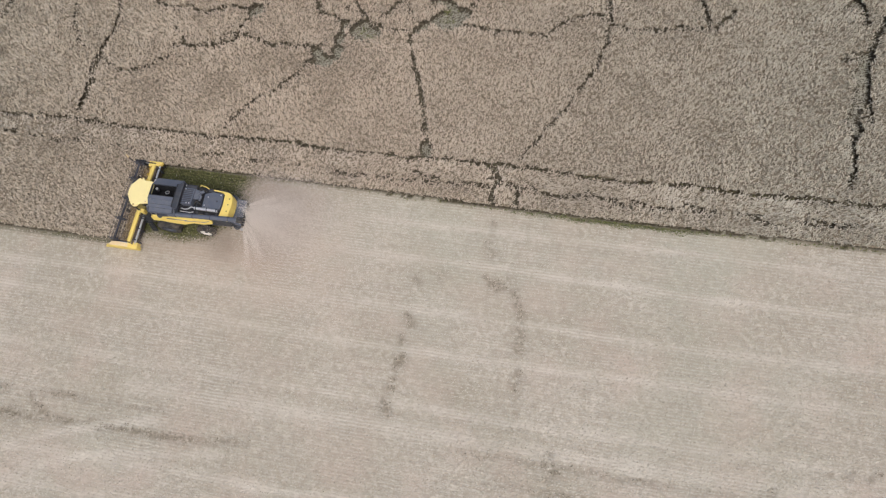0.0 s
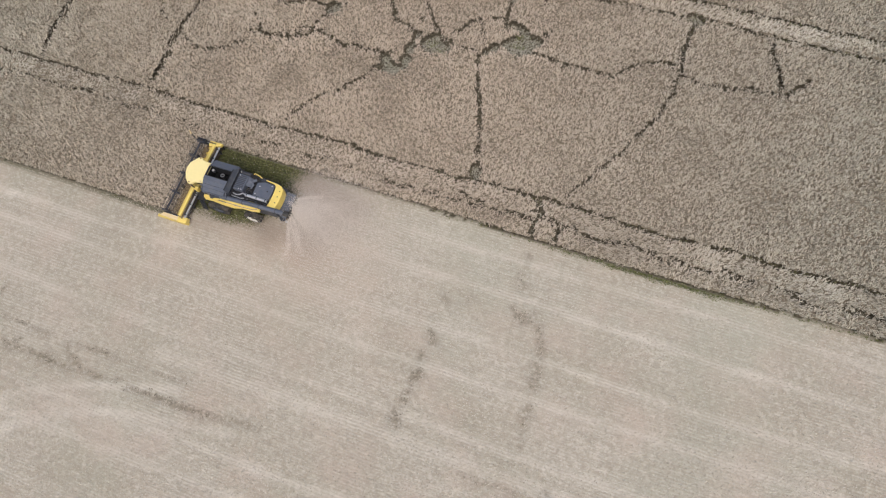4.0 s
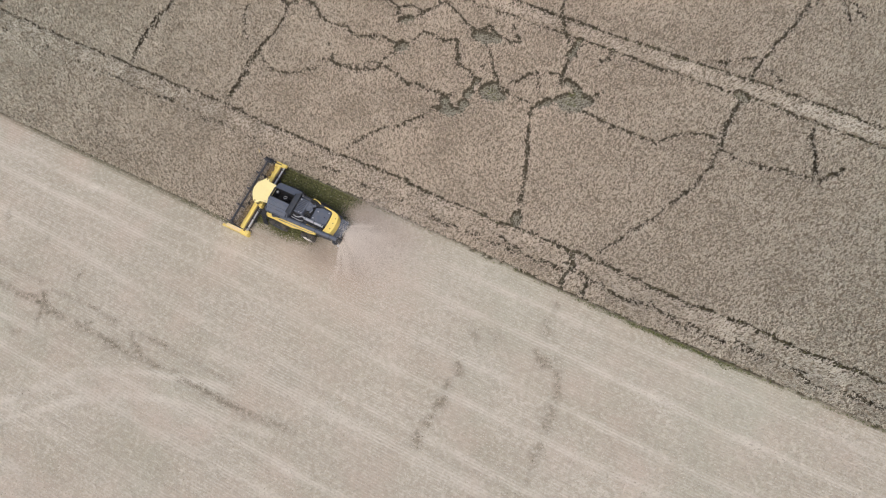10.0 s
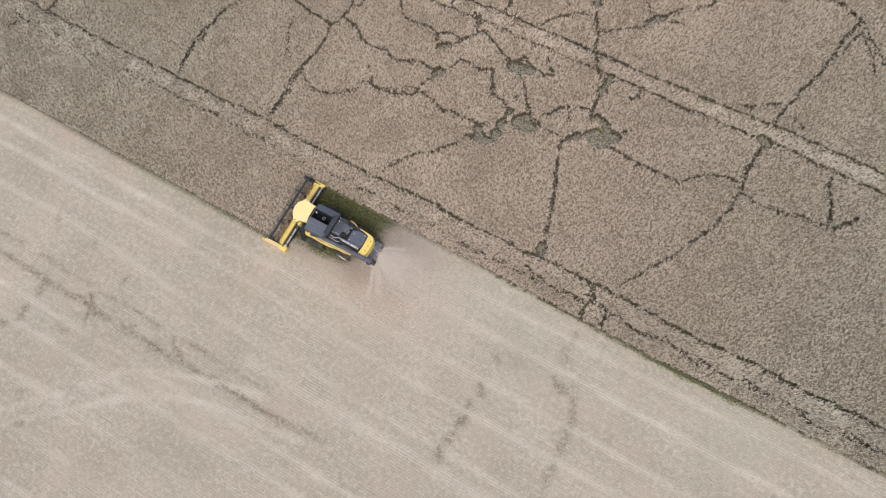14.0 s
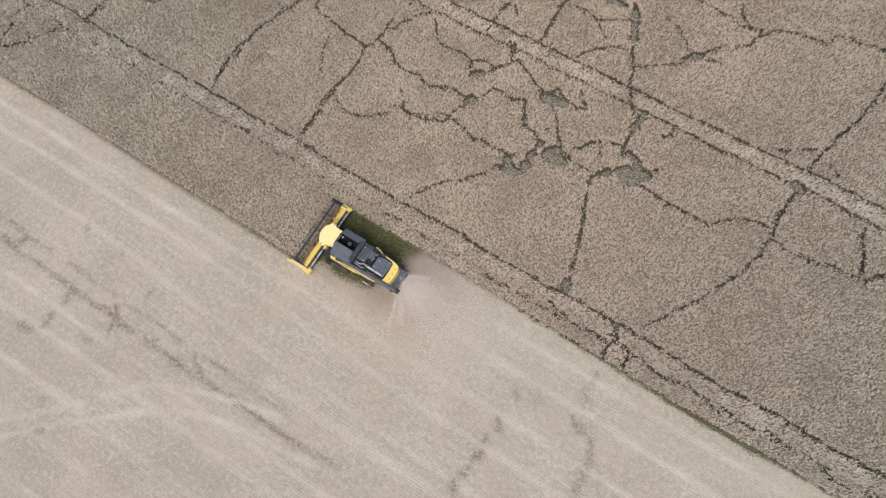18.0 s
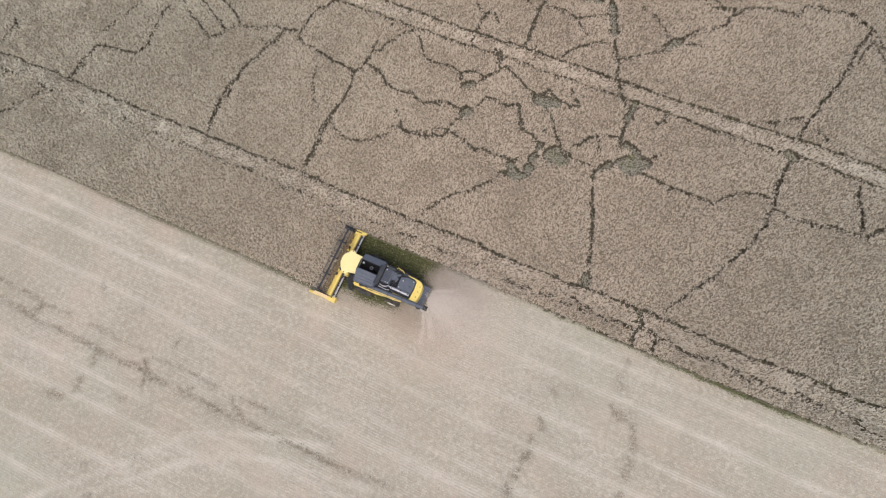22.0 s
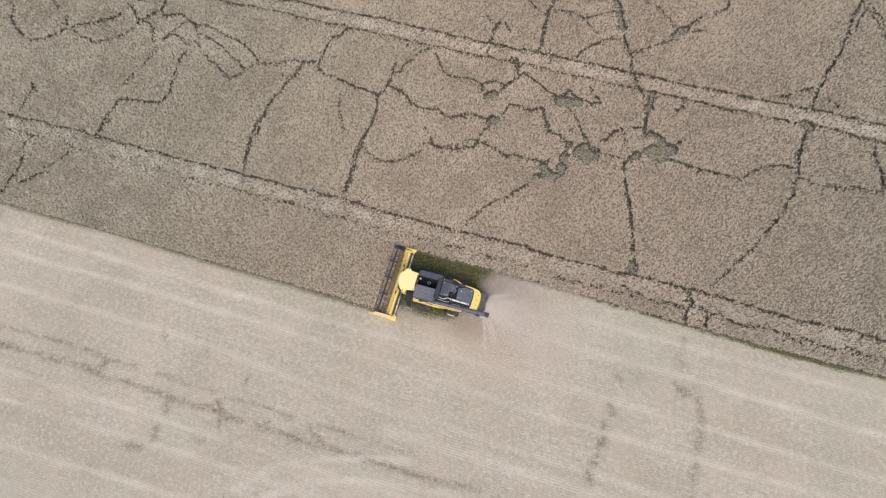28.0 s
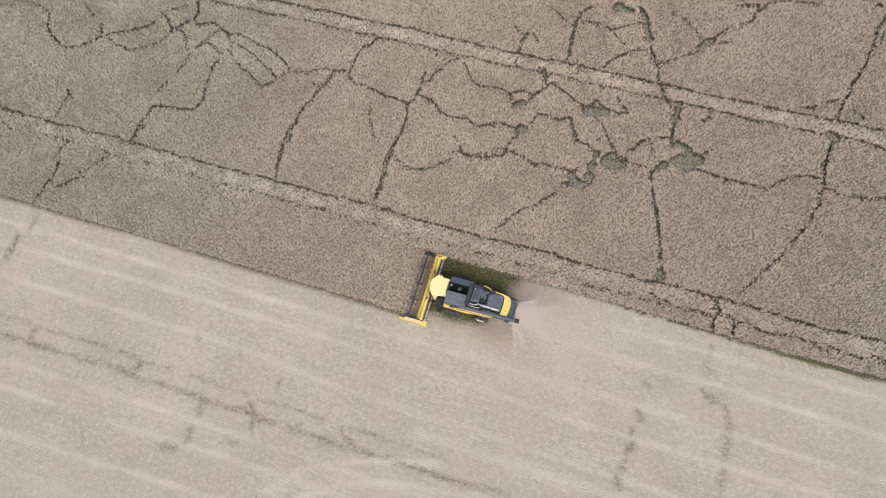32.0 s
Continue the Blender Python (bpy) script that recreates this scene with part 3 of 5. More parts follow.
trail(.12, (-37.2, 11.6), (-36.3, 9.4), (-35.5, 7.5), (-34.6, 6.8))
trail(.3, (-18.4, 0), (-17.7, 0.9), (-17.2, 2), (-16.5, 2.8))
trail(.26, (-25.7, 7.7), (-24.9, 7.9), (-23.4, 8), (-22, 8.4))
trail(.3, (-26, 9.6), (-25.5, 9.3))
trail(.7, (-0.6, 0), (-0.2, -0.6))
trail(1.1, (-1.8, 12.9), (-0.3, 13.4), (0.9, 13.8))
# wheel marks of the sprayer
for ty, tw in TRAM:
    for x in range(-96, 45, 3):
        if ty == -2.95:
            for u in (x, x + 1.0, x + 2.0):
                if rng.random() < 0.85:
                    v = ty + 0.3 * wobble(u, ty, 0.1) + rng.normal(0, 0.1)
                    trail(tw * (rng.uniform(0.08, 0.46) if x < -8 else rng.uniform(0.14, 0.6)), (u, v), (u + rng.uniform(0.7, 1.2), v + rng.normal(0, 0.06)))
            continue
        trail(tw * (0.95 if x < -14 and ty < 0 else 1.1), *[(u, ty + 0.3 * wobble(u, ty, 0.1)) for u in (x, x + 3)])
# the wheel marks are torn open where the trails cross them
for x, y in ((-1.2, -2.4), (3.2, -2.7), (5.1, -2.2), (9.5, -2.9), (13.2, -2.5), (17.4, -2.9), (21.0, -2.5), (26.3, -3.1), (30.5, -2.6)):
    trail(0.22, (x, y), (x + 1.3, y - 0.35), (x + 2.2, y - 0.3))

# the same trails and wheel marks, left in the stubble
worn(0.8, 0.45, (-72.5, -15.9), (-72.7, -18.2))
worn(0.7, 0.4, (-71.4, -12.6), (-71.6, -14.2))
for x, y, u, v in ((-65.2, -25.0, -65.2, -26.7), (-51.7, -25.2, -52.2, -26.4), (-43.3, -26.6, -43.0, -27.8), (-43.4, -29.7, -43.3, -30.9), (-37.8, -25.6, -36.5, -26.7), (-27.8, -24.9, -26.5, -26.1), (-45.4, -32.2, -44.3, -31.8)):
    worn(0.7, 0.36, (x, y), (u, v))
for x, y in ((31.1, -21.6), (32.7, -21.2), (34.1, -21.1), (27.3, -23.3), (12.2, -23.2), (12.6, -24.5), (-38.5, -36.5), (-36.9, -39.0), (-38.5, -29.6), (-34.2, -33.9), (-45.6, -32.1), (-32.5, -26.0), (-29.1, -26.4)):
    worn(0.65, 0.32, (x, y), (x + 0.4, y + 0.3))
worn(0.8, 0.3, (-95, -26.5), (-64.3, -26.6), broken=0.5)
worn(0.55, 0.22, (-95, -24.9), (-65.3, -24.7), broken=0.6)
worn(0.45, 0.24, (8, -25.6), (45, -25.4))
worn(0.45, 0.24, (6, -23.8), (45, -23.6))
worn(.75, .30, (-64.3, -26.6), (-62.5, -26.5), (-60.8, -26.5), (-57.2, -26.3), (-53.8, -26.2), (-52.6, -26.4), (-50.2, -26.3), (-47.5, -26.3), (-44, -26.3))
worn(.8, .30, (-44, -26.3), (-41.4, -26.4), (-40.1, -26.4), (-38.9, -26.1), (-37.1, -26.4))
worn(.75, .30, (-36.8, -26.4), (-34.9, -26.4))
worn(.6, .28, (-33.6, -26.4), (-32.6, -26.4), (-30.5, -26.3))
worn(.8, .32, (-30.5, -26.3), (-29.5, -26.4), (-27, -26.4), (-25.5, -26.3), (-23.9, -26.3))
worn(.45, .28, (-23.9, -26.3), (-21.9, -25.9))
worn(.75, .28, (-21.5, -26.4), (-19.2, -26.1), (-17.1, -26.2), (-14.7, -26.2), (-12.5, -25.9), (-9.7, -25.7))
worn(.85, .34, (-38, -25.4), (-37.3, -26.6), (-37.2, -27.5))
worn(.7, .3, (-43.6, -26.3), (-43, -28))
worn(.7, .28, (-43.4, -29.4), (-43.5, -31.1))
worn(.65, .35, (-45.7, -32.1), (-44.4, -32.1))
worn(.7, .28, (-38.8, -29.5), (-38.3, -29.8))
worn(.8, .36, (-27.9, -24.7), (-27.4, -25.4), (-26.1, -26.1))
worn(.8, .28, (-52.2, -25.8), (-51.5, -24.8))
worn(.55, .22, (-65.3, -24.7), (-61.7, -24.6), (-58.2, -24.4), (-54.6, -24.4), (-51.8, -24.5))
worn(.55, .22, (-51, -24.6), (-48, -24.4))
worn(.5, .22, (-45.6, -24.5), (-43.6, -24.4), (-42.2, -24.5), (-40.8, -24.6), (-38.9, -24.5))
worn(.5, .22, (-37.5, -24.6), (-35, -24.5), (-32.4, -24.4), (-29.8, -24.5))
worn(.6, .24, (-27, -24.5), (-24.9, -24.4), (-21.8, -24.4), (-18.8, -24.5), (-16.5, -24.3))
worn(.5, .3, (-46.6, -20.1), (-46.1, -20.7))
worn(.5, .3, (-41.7, -20.4), (-41.3, -20.6))
worn(.5, .3, (-35.9, -22.9), (-35.9, -22.1))
worn(.45, .4, (6.1, -5.9), (6.2, -6.6))
worn(.5, .5, (6.1, -7.6), (6.5, -8.8))
worn(.55, .5, (6.1, -10.6), (7.6, -11))
worn(.6, .4, (8.6, -11.3), (8.9, -12.3), (9.3, -13.5))
worn(.6, .4, (9.1, -14.5), (9.4, -16))
worn(.65, .4, (9.6, -17.6), (9.6, -18.9))
worn(.5, .4, (9.6, -18.9), (9.7, -20.6))
worn(.55, .5, (0.4, -11.1), (1, -11.6))
worn(.45, .5, (1.9, -10.9), (2.5, -10.8))
worn(.65, .4, (0.5, -14.5), (0.9, -15))
worn(.6, .3, (0.5, -16.2), (0.5, -16.7))
worn(.85, .38, (0.6, -17.8), (0.4, -18.7))
worn(.8, .34, (0.3, -19.3), (0.4, -20))
worn(.75, .34, (0.1, -21.3), (0.3, -22))
worn(.55, .3, (0.4, -14.3), (0.6, -14.9))
worn(.6, .5, (6.2, -10.6), (7.1, -11.2))
worn(.5, .3, (7.7, -10.5), (7.8, -10.7))
worn(.6, .36, (8.6, -11.3), (8.9, -12.4), (9.2, -13.5))
worn(.55, .36, (9.1, -14.4), (9.5, -15.7))
worn(.6, .36, (9.5, -17.3), (9.5, -18.4), (9.5, -19.1))
worn(.75, .34, (-0.1, -21.1), (-0, -21.8))
# chaff lines of earlier passes, and the curved wheel tracks
swath(0.75, 0.45, (-17, -6.6), (-3, -6.7), (20, -6.5), (46, -6.6))
swath(0.9, 0.5, (-12, -9.75), (7, -9.6), (22, -9.9), (46, -9.8))
swath(0.9, 0.5, (-96, -14.4), (-30, -14.1), (1, -13.8), (20, -14.0), (46, -13.4))
swath(0.85, 0.5, (-96, -17.2), (-53, -16.4), (-32, -16.4), (-8, -17.1), (20, -16.9), (46, -16.4))
swath(0.8, 0.5, (-96, -20.8), (-44, -20.1), (-30, -20.9), (-8, -21.1), (9, -21.2), (46, -20.6))
swath(0.8, 0.8, (-20, -23.0), (5, -22.9), (46, -22.8))
swath(0.9, 0.5, (-96, -29.8), (-48, -28.8), (-29, -28.6), (0, -28.4), (46, -28.2))
swath(0.9, 0.5, (-96, -32.1), (-56, -31.8), (-38, -31.1), (-10, -31.0), (46, -30.6))
swath(0.9, 0.55, (-96, -36.6), (-59, -36.1), (-44, -35.4), (-34, -35.3))
swath(0.45, 0.5, (-34, -35.3), (-10, -35.3))
swath(0.8, 0.55, (-96, -39.9), (-59, -39.6), (-30, -39.2))
swath(0.8, 0.55, (-96, -44.2), (-59, -43.9), (-30, -43.5))
swath(1.0, 0.55, (-44, -43.5), (-40.7, -40.3), (-36.8, -36.8), (-34.0, -33.9), (-32.2, -31.7), (-29.8, -29.5), (-26.5, -27.9), (-23.0, -26.6), (-17.3, -25.2))
swath(1.0, 0.55, (-43, -45), (-39.6, -41.4), (-35.9, -37.8), (-31.3, -34.0), (-28.6, -31.6), (-25.9, -29.9), (-21.6, -28.3), (-18.1, -27.8), (-12, -27))


def cell(grid, x, y):
    i = np.clip(((x - X0) / RES).astype(int), 0, NX - 1)
    j = np.clip(((y - Y0) / RES).astype(int), 0, NY - 1)
    return grid[i, j]


def soft_noise(x, y, s, seed):
    """Smooth value noise for arrays, about -1 to 1."""
    r = np.random.default_rng(seed).uniform(-1, 1, (256, 256))
    u, v = x * s + 1000.0, y * s + 1000.0
    i, j = np.floor(u).astype(int), np.floor(v).astype(int)
    fu, fv = u - i, v - j
    fu, fv = fu * fu * (3 - 2 * fu), fv * fv * (3 - 2 * fv)
    g = lambda a, b: r[(i + a) % 256, (j + b) % 256]
    return (g(0, 0) * (1 - fu) + g(1, 0) * fu) * (1 - fv) + (g(0, 1) * (1 - fu) + g(1, 1) * fu) * fv


def standing(x, y):
    """How far inside the standing crop a place lies, in metres (negative: cut)."""
    rag = 0.12 * soft_noise(x, y, 1.7, 3) + 0.08 * soft_noise(x, y, 4.0, 4)
    behind = y - EDGE + 0.55 * rag + 0.12 * np.sin(x * 0.11)
    ahead = np.minimum(y - OLD_EDGE - 0.2 + 0.45 * rag, CUT_X - x + rag)
    return np.maximum(behind, ahead)


# ---------------------------------------------------------------- ground
def grid_mesh(x0, x1, y0, y1, step):
    xs, ys = np.arange(x0, x1 + step / 2, step), np.arange(y0, y1 + step / 2, step)
    gx, gy = np.meshgrid(xs, ys, indexing="ij")
    n = np.arange(len(xs) * len(ys)).reshape(len(xs), len(ys))
    q = np.stack([n[:-1, :-1], n[1:, :-1], n[1:, 1:], n[:-1, 1:]], -1).reshape(-1, 4)
    return gx.ravel(), gy.ravel(), q


far_x = np.r_[np.linspace(-2500, -150, 12), np.linspace(-100, 60, 9), np.linspace(120, 2500, 12)]
gx, gy = np.meshgrid(far_x, far_x, indexing="ij")
n = np.arange(gx.size).reshape(gx.shape)
q = np.stack([n[:-1, :-1], n[1:, :-1], n[1:, 1:], n[:-1, 1:]], -1).reshape(-1, 4)
ground = sheet("ground", np.c_[gx.ravel(), gy.ravel(), np.full(gx.size, -0.12)], [q], FAR)
tagged(ground, "wide flat harvested farmland reaching to the horizon", "ground", kind="structure")

gx, gy, q = grid_mesh(X0, X1, Y0, Y1, 0.25)
gz = 0.02 * soft_noise(gx, gy, 0.8, 11) + 0.04 * soft_noise(gx, gy, 0.15, 12) - 0.05 * cell(wear, gx, gy)
inside = standing(gx, gy)
open_ground = (inside < 0.7) | (cell(gap, gx, gy) < 0.6)
q = q[open_ground[q].any(1)]
used = np.unique(q)
index = np.zeros(len(gx), np.int64)
index[used] = np.arange(len(used))
field = sheet("stubble_field", np.c_[gx, gy, gz][used], [index[q]], STUBBLE)
tagged(field, "pale beige wheat stubble with chaff stripes and worn tracks", "stubble field", kind="structure")
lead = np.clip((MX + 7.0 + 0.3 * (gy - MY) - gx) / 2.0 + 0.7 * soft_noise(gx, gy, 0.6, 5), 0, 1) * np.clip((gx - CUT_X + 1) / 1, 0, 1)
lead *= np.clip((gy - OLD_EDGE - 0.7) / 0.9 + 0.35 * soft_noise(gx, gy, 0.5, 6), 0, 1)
# dark green at the crop's foot: weeds, and its shade painted along the old edge
edge_weeds_shade = np.exp(-((np.minimum(inside, 0) / np.where(gx > CUT_X, 0.17, 0.3)) ** 2)) * np.clip(np.where(gx > CUT_X, 0.4, 0.75) + 0.6 * soft_noise(gx, gy, 0.14, 8) + np.clip(1 - abs(gx - 15) / 9, 0, 1), 0, 1)
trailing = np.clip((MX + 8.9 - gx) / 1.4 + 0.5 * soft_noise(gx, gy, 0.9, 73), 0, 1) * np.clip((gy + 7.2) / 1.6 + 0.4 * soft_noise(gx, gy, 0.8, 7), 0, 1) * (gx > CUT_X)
green_f = np.clip(np.maximum.reduce([lead, edge_weeds_shade, trailing]), 0, 1)
green_f = np.where(inside > 0.1, 0.0, green_f)
earth_f = np.where(inside > 0.05, 1.0, 0.0)
spread = np.clip(1 - np.hypot((gx - MX - 13) / 8, (gy - MY + 0.5) / 4.2), 0, 1) * 0.35
# where the dust haze behind the machine is tinted into the stubble
dust_haze_f = np.exp(-(((gx - MX - 9) / 9) ** 2) - ((gy - MY + 2.5) / 5.0) ** 2) * np.clip(0.66 + 0.45 * soft_noise(gx, gy, 0.3, 9) + 0.4 * soft_noise(gx, gy, 1.1, 10), 0, 1)
wear_f = cell(wear, gx, gy)
chaff_f = np.where(inside > 0.1, 0, np.maximum(cell(chaff, gx, gy) * np.clip(1.0 + 0.3 * soft_noise(gx, gy, 0.9, 14) + 0.25 * soft_noise(gx, gy, 2.0, 15), 0.5, 1.3), spread)) * (1 - green_f)
for key, values in (("wear", wear_f), ("chaff", chaff_f), ("green", green_f), ("earth", earth_f), ("dust", dust_haze_f)):
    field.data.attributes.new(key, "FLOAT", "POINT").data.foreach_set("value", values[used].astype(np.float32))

# ---------------------------------------------------------------- standing wheat
def near_crop(x, y):
    """The part of the crop that is built ear by ear."""
    return (y < 17.5 + 0.29 * (x + 91)) & (y < 47.5 - 1.1 * (x - 15)) & (x > -93) & (x < 41)


gx, gy, q = grid_mesh(X0, X1, OLD_EDGE - 1, Y1, 0.17)
g, s = cell(gap, gx, gy), standing(gx, gy)
keep = (g > 0.08) & (s > 0.08) & near_crop(gx, gy)
gz = 0.46 + 0.05 * soft_noise(gx, gy, 2.5, 21) + 0.05 * soft_noise(gx, gy, 6.0, 22) - 0.4 * np.exp(-np.clip(np.minimum(g - 0.05, s), 0, 9) / 0.06)
q = q[keep[q].all(1)]
used = np.unique(q)
index = np.zeros(len(gx), np.int64)
index[used] = np.arange(len(used))
stalks = sheet("wheat_stalks", np.c_[gx, gy, gz][used], [index[q]], STALKS)
tagged(stalks, "dense brown stalks under the ripe wheat ears", "wheat", kind="stuff")


def blades(name, x, y, z, count, height, reach, width, lean, material, droop=0.08):
    """Tufts of count pointed blades each, bent outwards; every argument but count is an array or a number."""
    n = len(x)
    k = n * count
    rep = lambda v: np.repeat(np.broadcast_to(v, (n,)), count)
    bx, by, bz = rep(x), rep(y), rep(z)
    turn = rng.uniform(0, 2 * np.pi, k)
    out = rep(reach) * rng.uniform(0.55, 1.3, k)
    h = rep(height) * rng.uniform(0.75, 1.2, k)
    dx, dy = np.cos(turn) * out + rep(lean[0]), np.sin(turn) * out + rep(lean[1])
    length = np.hypot(dx, dy) + 1e-6
    sx, sy = -dy / length * rep(width) / 2, dx / length * rep(width) / 2
    v = np.empty((k, 5, 3), np.float32)
    v[:, 0] = np.c_[bx - sx * 0.6, by - sy * 0.6, bz]
    v[:, 1] = np.c_[bx + sx * 0.6, by + sy * 0.6, bz]
    v[:, 2] = np.c_[bx + dx * 0.55 + sx, by + dy * 0.55 + sy, bz + h]
    v[:, 3] = np.c_[bx + dx * 0.55 - sx, by + dy * 0.55 - sy, bz + h]
    v[:, 4] = np.c_[bx + dx * 1.15, by + dy * 1.15, bz + h - droop * rng.uniform(0, 2, k)]
    b = 5 * np.arange(k)[:, None]
    return sheet(name, v.reshape(-1, 3), [b + [0, 1, 2, 3], b + [3, 2, 4]], material)


def bend(n, reach, lean):
    """How far each of n ears hangs over, along x and y."""
    turn, out = rng.uniform(0, 2 * np.pi, n), reach * rng.uniform(0.6, 1.35, n)
    return np.cos(turn) * out + lean[0], np.sin(turn) * out + lean[1]


def leaves(name, x, y, z, rise, dx, dy, width, material):
    """One bent ear or leaf at each place: a narrow foot, a broad tip; every number may be an array."""
    n = len(x)
    length = np.hypot(dx, dy) + 1e-6
    wide = width * rng.uniform(0.75, 1.25, n)
    sx, sy = -dy / length * wide / 2, dx / length * wide / 2
    tip = z + rise * rng.uniform(0.2, 1.4, n)
    v = np.empty((n, 4, 3), np.float32)
    v[:, 0] = np.c_[x - sx * 0.7, y - sy * 0.7, z]
    v[:, 1] = np.c_[x + sx * 0.7, y + sy * 0.7, z]
    v[:, 2] = np.c_[x + dx + sx, y + dy + sy, tip]
    v[:, 3] = np.c_[x + dx - sx, y + dy - sy, tip]
    return sheet(name, v.reshape(-1, 3), [4 * np.arange(n)[:, None] + [0, 1, 2, 3]], material)


def jittered(x0, x1, y0, y1, sx, sy, jitter=0.9):
    gx, gy = np.meshgrid(np.arange(x0, x1, sx), np.arange(y0, y1, sy), indexing="ij")
    shape = gx.shape
    return (gx + rng.uniform(-0.5, 0.5, shape) * sx * jitter).ravel(), (gy + rng.uniform(-0.5, 0.5, shape) * sy * jitter).ravel()


tx, ty = jittered(X0 + 0.3, X1 - 0.3, OLD_EDGE - 0.6, Y1 - 0.3, TUFT, TUFT)
ok = near_crop(tx, ty)
tx, ty = np.repeat(tx[ok], EARS), np.repeat(ty[ok], EARS)
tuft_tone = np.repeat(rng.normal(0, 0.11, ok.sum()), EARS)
tuft_lift = np.repeat(rng.normal(0, 0.05, ok.sum()), EARS)
wx, wy = tx + rng.normal(0, 0.045, len(tx)), ty + rng.normal(0, 0.045, len(ty))
g, s = cell(gap, wx, wy), standing(wx, wy)
ok = (g > 0.01 + 0.07 * rng.random(len(wx))) & (s > 0.05)
laid = np.exp(-(((wy + 2.0) / 0.8) ** 4)) + 0.8 * np.exp(-(((wy - 20.95) / 0.75) ** 4)) + 0.45 * np.exp(-(((wy + 3.7) / 0.8) ** 4))
laid = np.clip(laid * (0.8 + 0.5 * soft_noise(wx, wy, 0.5, 31)), 0, 1)
lean_x = 0.01 + 0.05 * soft_noise(wx, wy, 0.3, 34) + 0.06 * soft_noise(wx, wy, 1.6, 40) + 0.12 * laid
lean_y = 0.02 + 0.05 * soft_noise(wx, wy, 0.3, 35) + 0.06 * soft_noise(wx, wy, 1.6, 41) + laid * 0.12 * soft_noise(wx, wy, 0.8, 36)
dx, dy = bend(len(wx), 0.13, (lean_x, lean_y))
ok &= rng.random(len(wx)) > 0.06
ok &= cell(gap, wx + dx, wy + dy) > 0.05 * rng.normal(0, 1, len(wx))
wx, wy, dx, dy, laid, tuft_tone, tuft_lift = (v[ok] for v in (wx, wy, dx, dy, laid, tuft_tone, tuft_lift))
foot = 0.52 + 0.06 * soft_noise(wx, wy, 2.0, 32) + 0.08 * rng.uniform(-1, 1, len(wx)) + 0.05 * soft_noise(wx, wy, 0.5, 33) + tuft_lift - 0.03 * laid
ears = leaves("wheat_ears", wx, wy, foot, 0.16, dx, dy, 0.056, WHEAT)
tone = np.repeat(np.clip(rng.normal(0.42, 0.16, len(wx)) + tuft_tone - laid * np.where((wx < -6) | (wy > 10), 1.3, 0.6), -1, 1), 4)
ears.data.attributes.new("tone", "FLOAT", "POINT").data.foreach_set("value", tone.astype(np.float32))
tagged(ears, "ripe greyish-beige wheat ears standing close together", "wheat", kind="stuff")

# flattened stems in the wider bare places
bx, by = jittered(X0 + 0.3, X1 - 0.3, EDGE, Y1 - 0.3, 0.1, 0.1)
g = cell(gap, bx, by)
ok = (standing(bx, by) > 0.2) & near_crop(bx, by) & (rng.random(len(bx)) < np.where(g < -0.12, 0.97, np.where(g < -0.02, 0.24, 0)))
bx, by = bx[ok], by[ok]
flat = leaves("trampled_wheat", bx, by, 0.05 + 0.06 * rng.random(len(bx)), 0.05, *bend(len(bx), 0.17, (0.08, 0.02)), 0.06, TRODDEN)
tagged(flat, "trampled grey-beige wheat stems on bare soil", "trampled wheat", kind="stuff")

# weeds in the wheel marks and along the trails
bx, by = jittered(X0 + 0.3, X1 - 0.3, EDGE, Y1 - 0.3, 0.13, 0.13)
g = cell(gap, bx, by)
lane = np.exp(-((by - 21.85) / 0.7) ** 2) + 0.6 * np.exp(-((by - 20.0) / 0.6) ** 2) + 0.45 * np.exp(-((by + 1.05) / 0.6) ** 2)
lane = lane * np.clip(0.45 + 0.02 * bx + 0.5 * soft_noise(bx, by, 0.12, 51), 0, 1) + 0.05 * np.clip(soft_noise(bx, by, 0.1, 52), 0, 1)
ok = (g < 0.06) & (standing(bx, by) > 0.2) & near_crop(bx, by) & (rng.random(len(bx)) < lane)
bx, by = bx[ok], by[ok]
lane_weeds = leaves("weeds", bx, by, 0.1 + 0.3 * rng.random(len(bx)), 0.1, *bend(len(bx), 0.1, (0, 0)), 0.06, WEEDS)
tagged(lane_weeds, "olive green weeds growing in the wheel marks", "weeds", kind="stuff")

# wheat beyond the part that is seen from near
for outline in ([(-600, OLD_EDGE), (-93.2, OLD_EDGE), (-93.2, 16.9), (-600, 16.9)], [(41.2, EDGE), (600, EDGE), (600, 18.5), (41.2, 18.5)],
                [(-600, 16.9), (-93.2, 16.9), (12.4, 47.6), (15.2, 47.6), (41.2, 18.5), (600, 18.5), (600, 600), (-600, 600)]):
    far = part("far_wheat", prism(outline, -0.1, 0.58, "z", 0), FAR, None)
    tagged(far, "distant standing ripe wheat of the same field", "wheat", kind="stuff")

# ---------------------------------------------------------------- stubble and weeds
sx, sy = jittered(X0 + 0.3, X1 - 0.3, -47.0, EDGE, 0.11, ROW, 0.8)
sy = (np.floor(sy / ROW) + 0.75) * ROW + rng.normal(0, 0.03, len(sy))
s, w = standing(sx, sy), cell(wear, sx, sy)
ok = (s < -0.02) & (rng.random(len(sx)) > w * 0.9) & (sy < -3) & (sy > -43 + 0.27 * (sx + 25)) & (sx > -64 - 0.55 * (sy + 42)) & (sx < 41)
weedy = (sx > CUT_X) & (sx < MX + 7.2 + 0.3 * (sy - MY)) & (sy > OLD_EDGE + 1.4)
ok &= ~(weedy & (rng.random(len(sx)) < 0.93))
sx, sy = sx[ok], sy[ok]
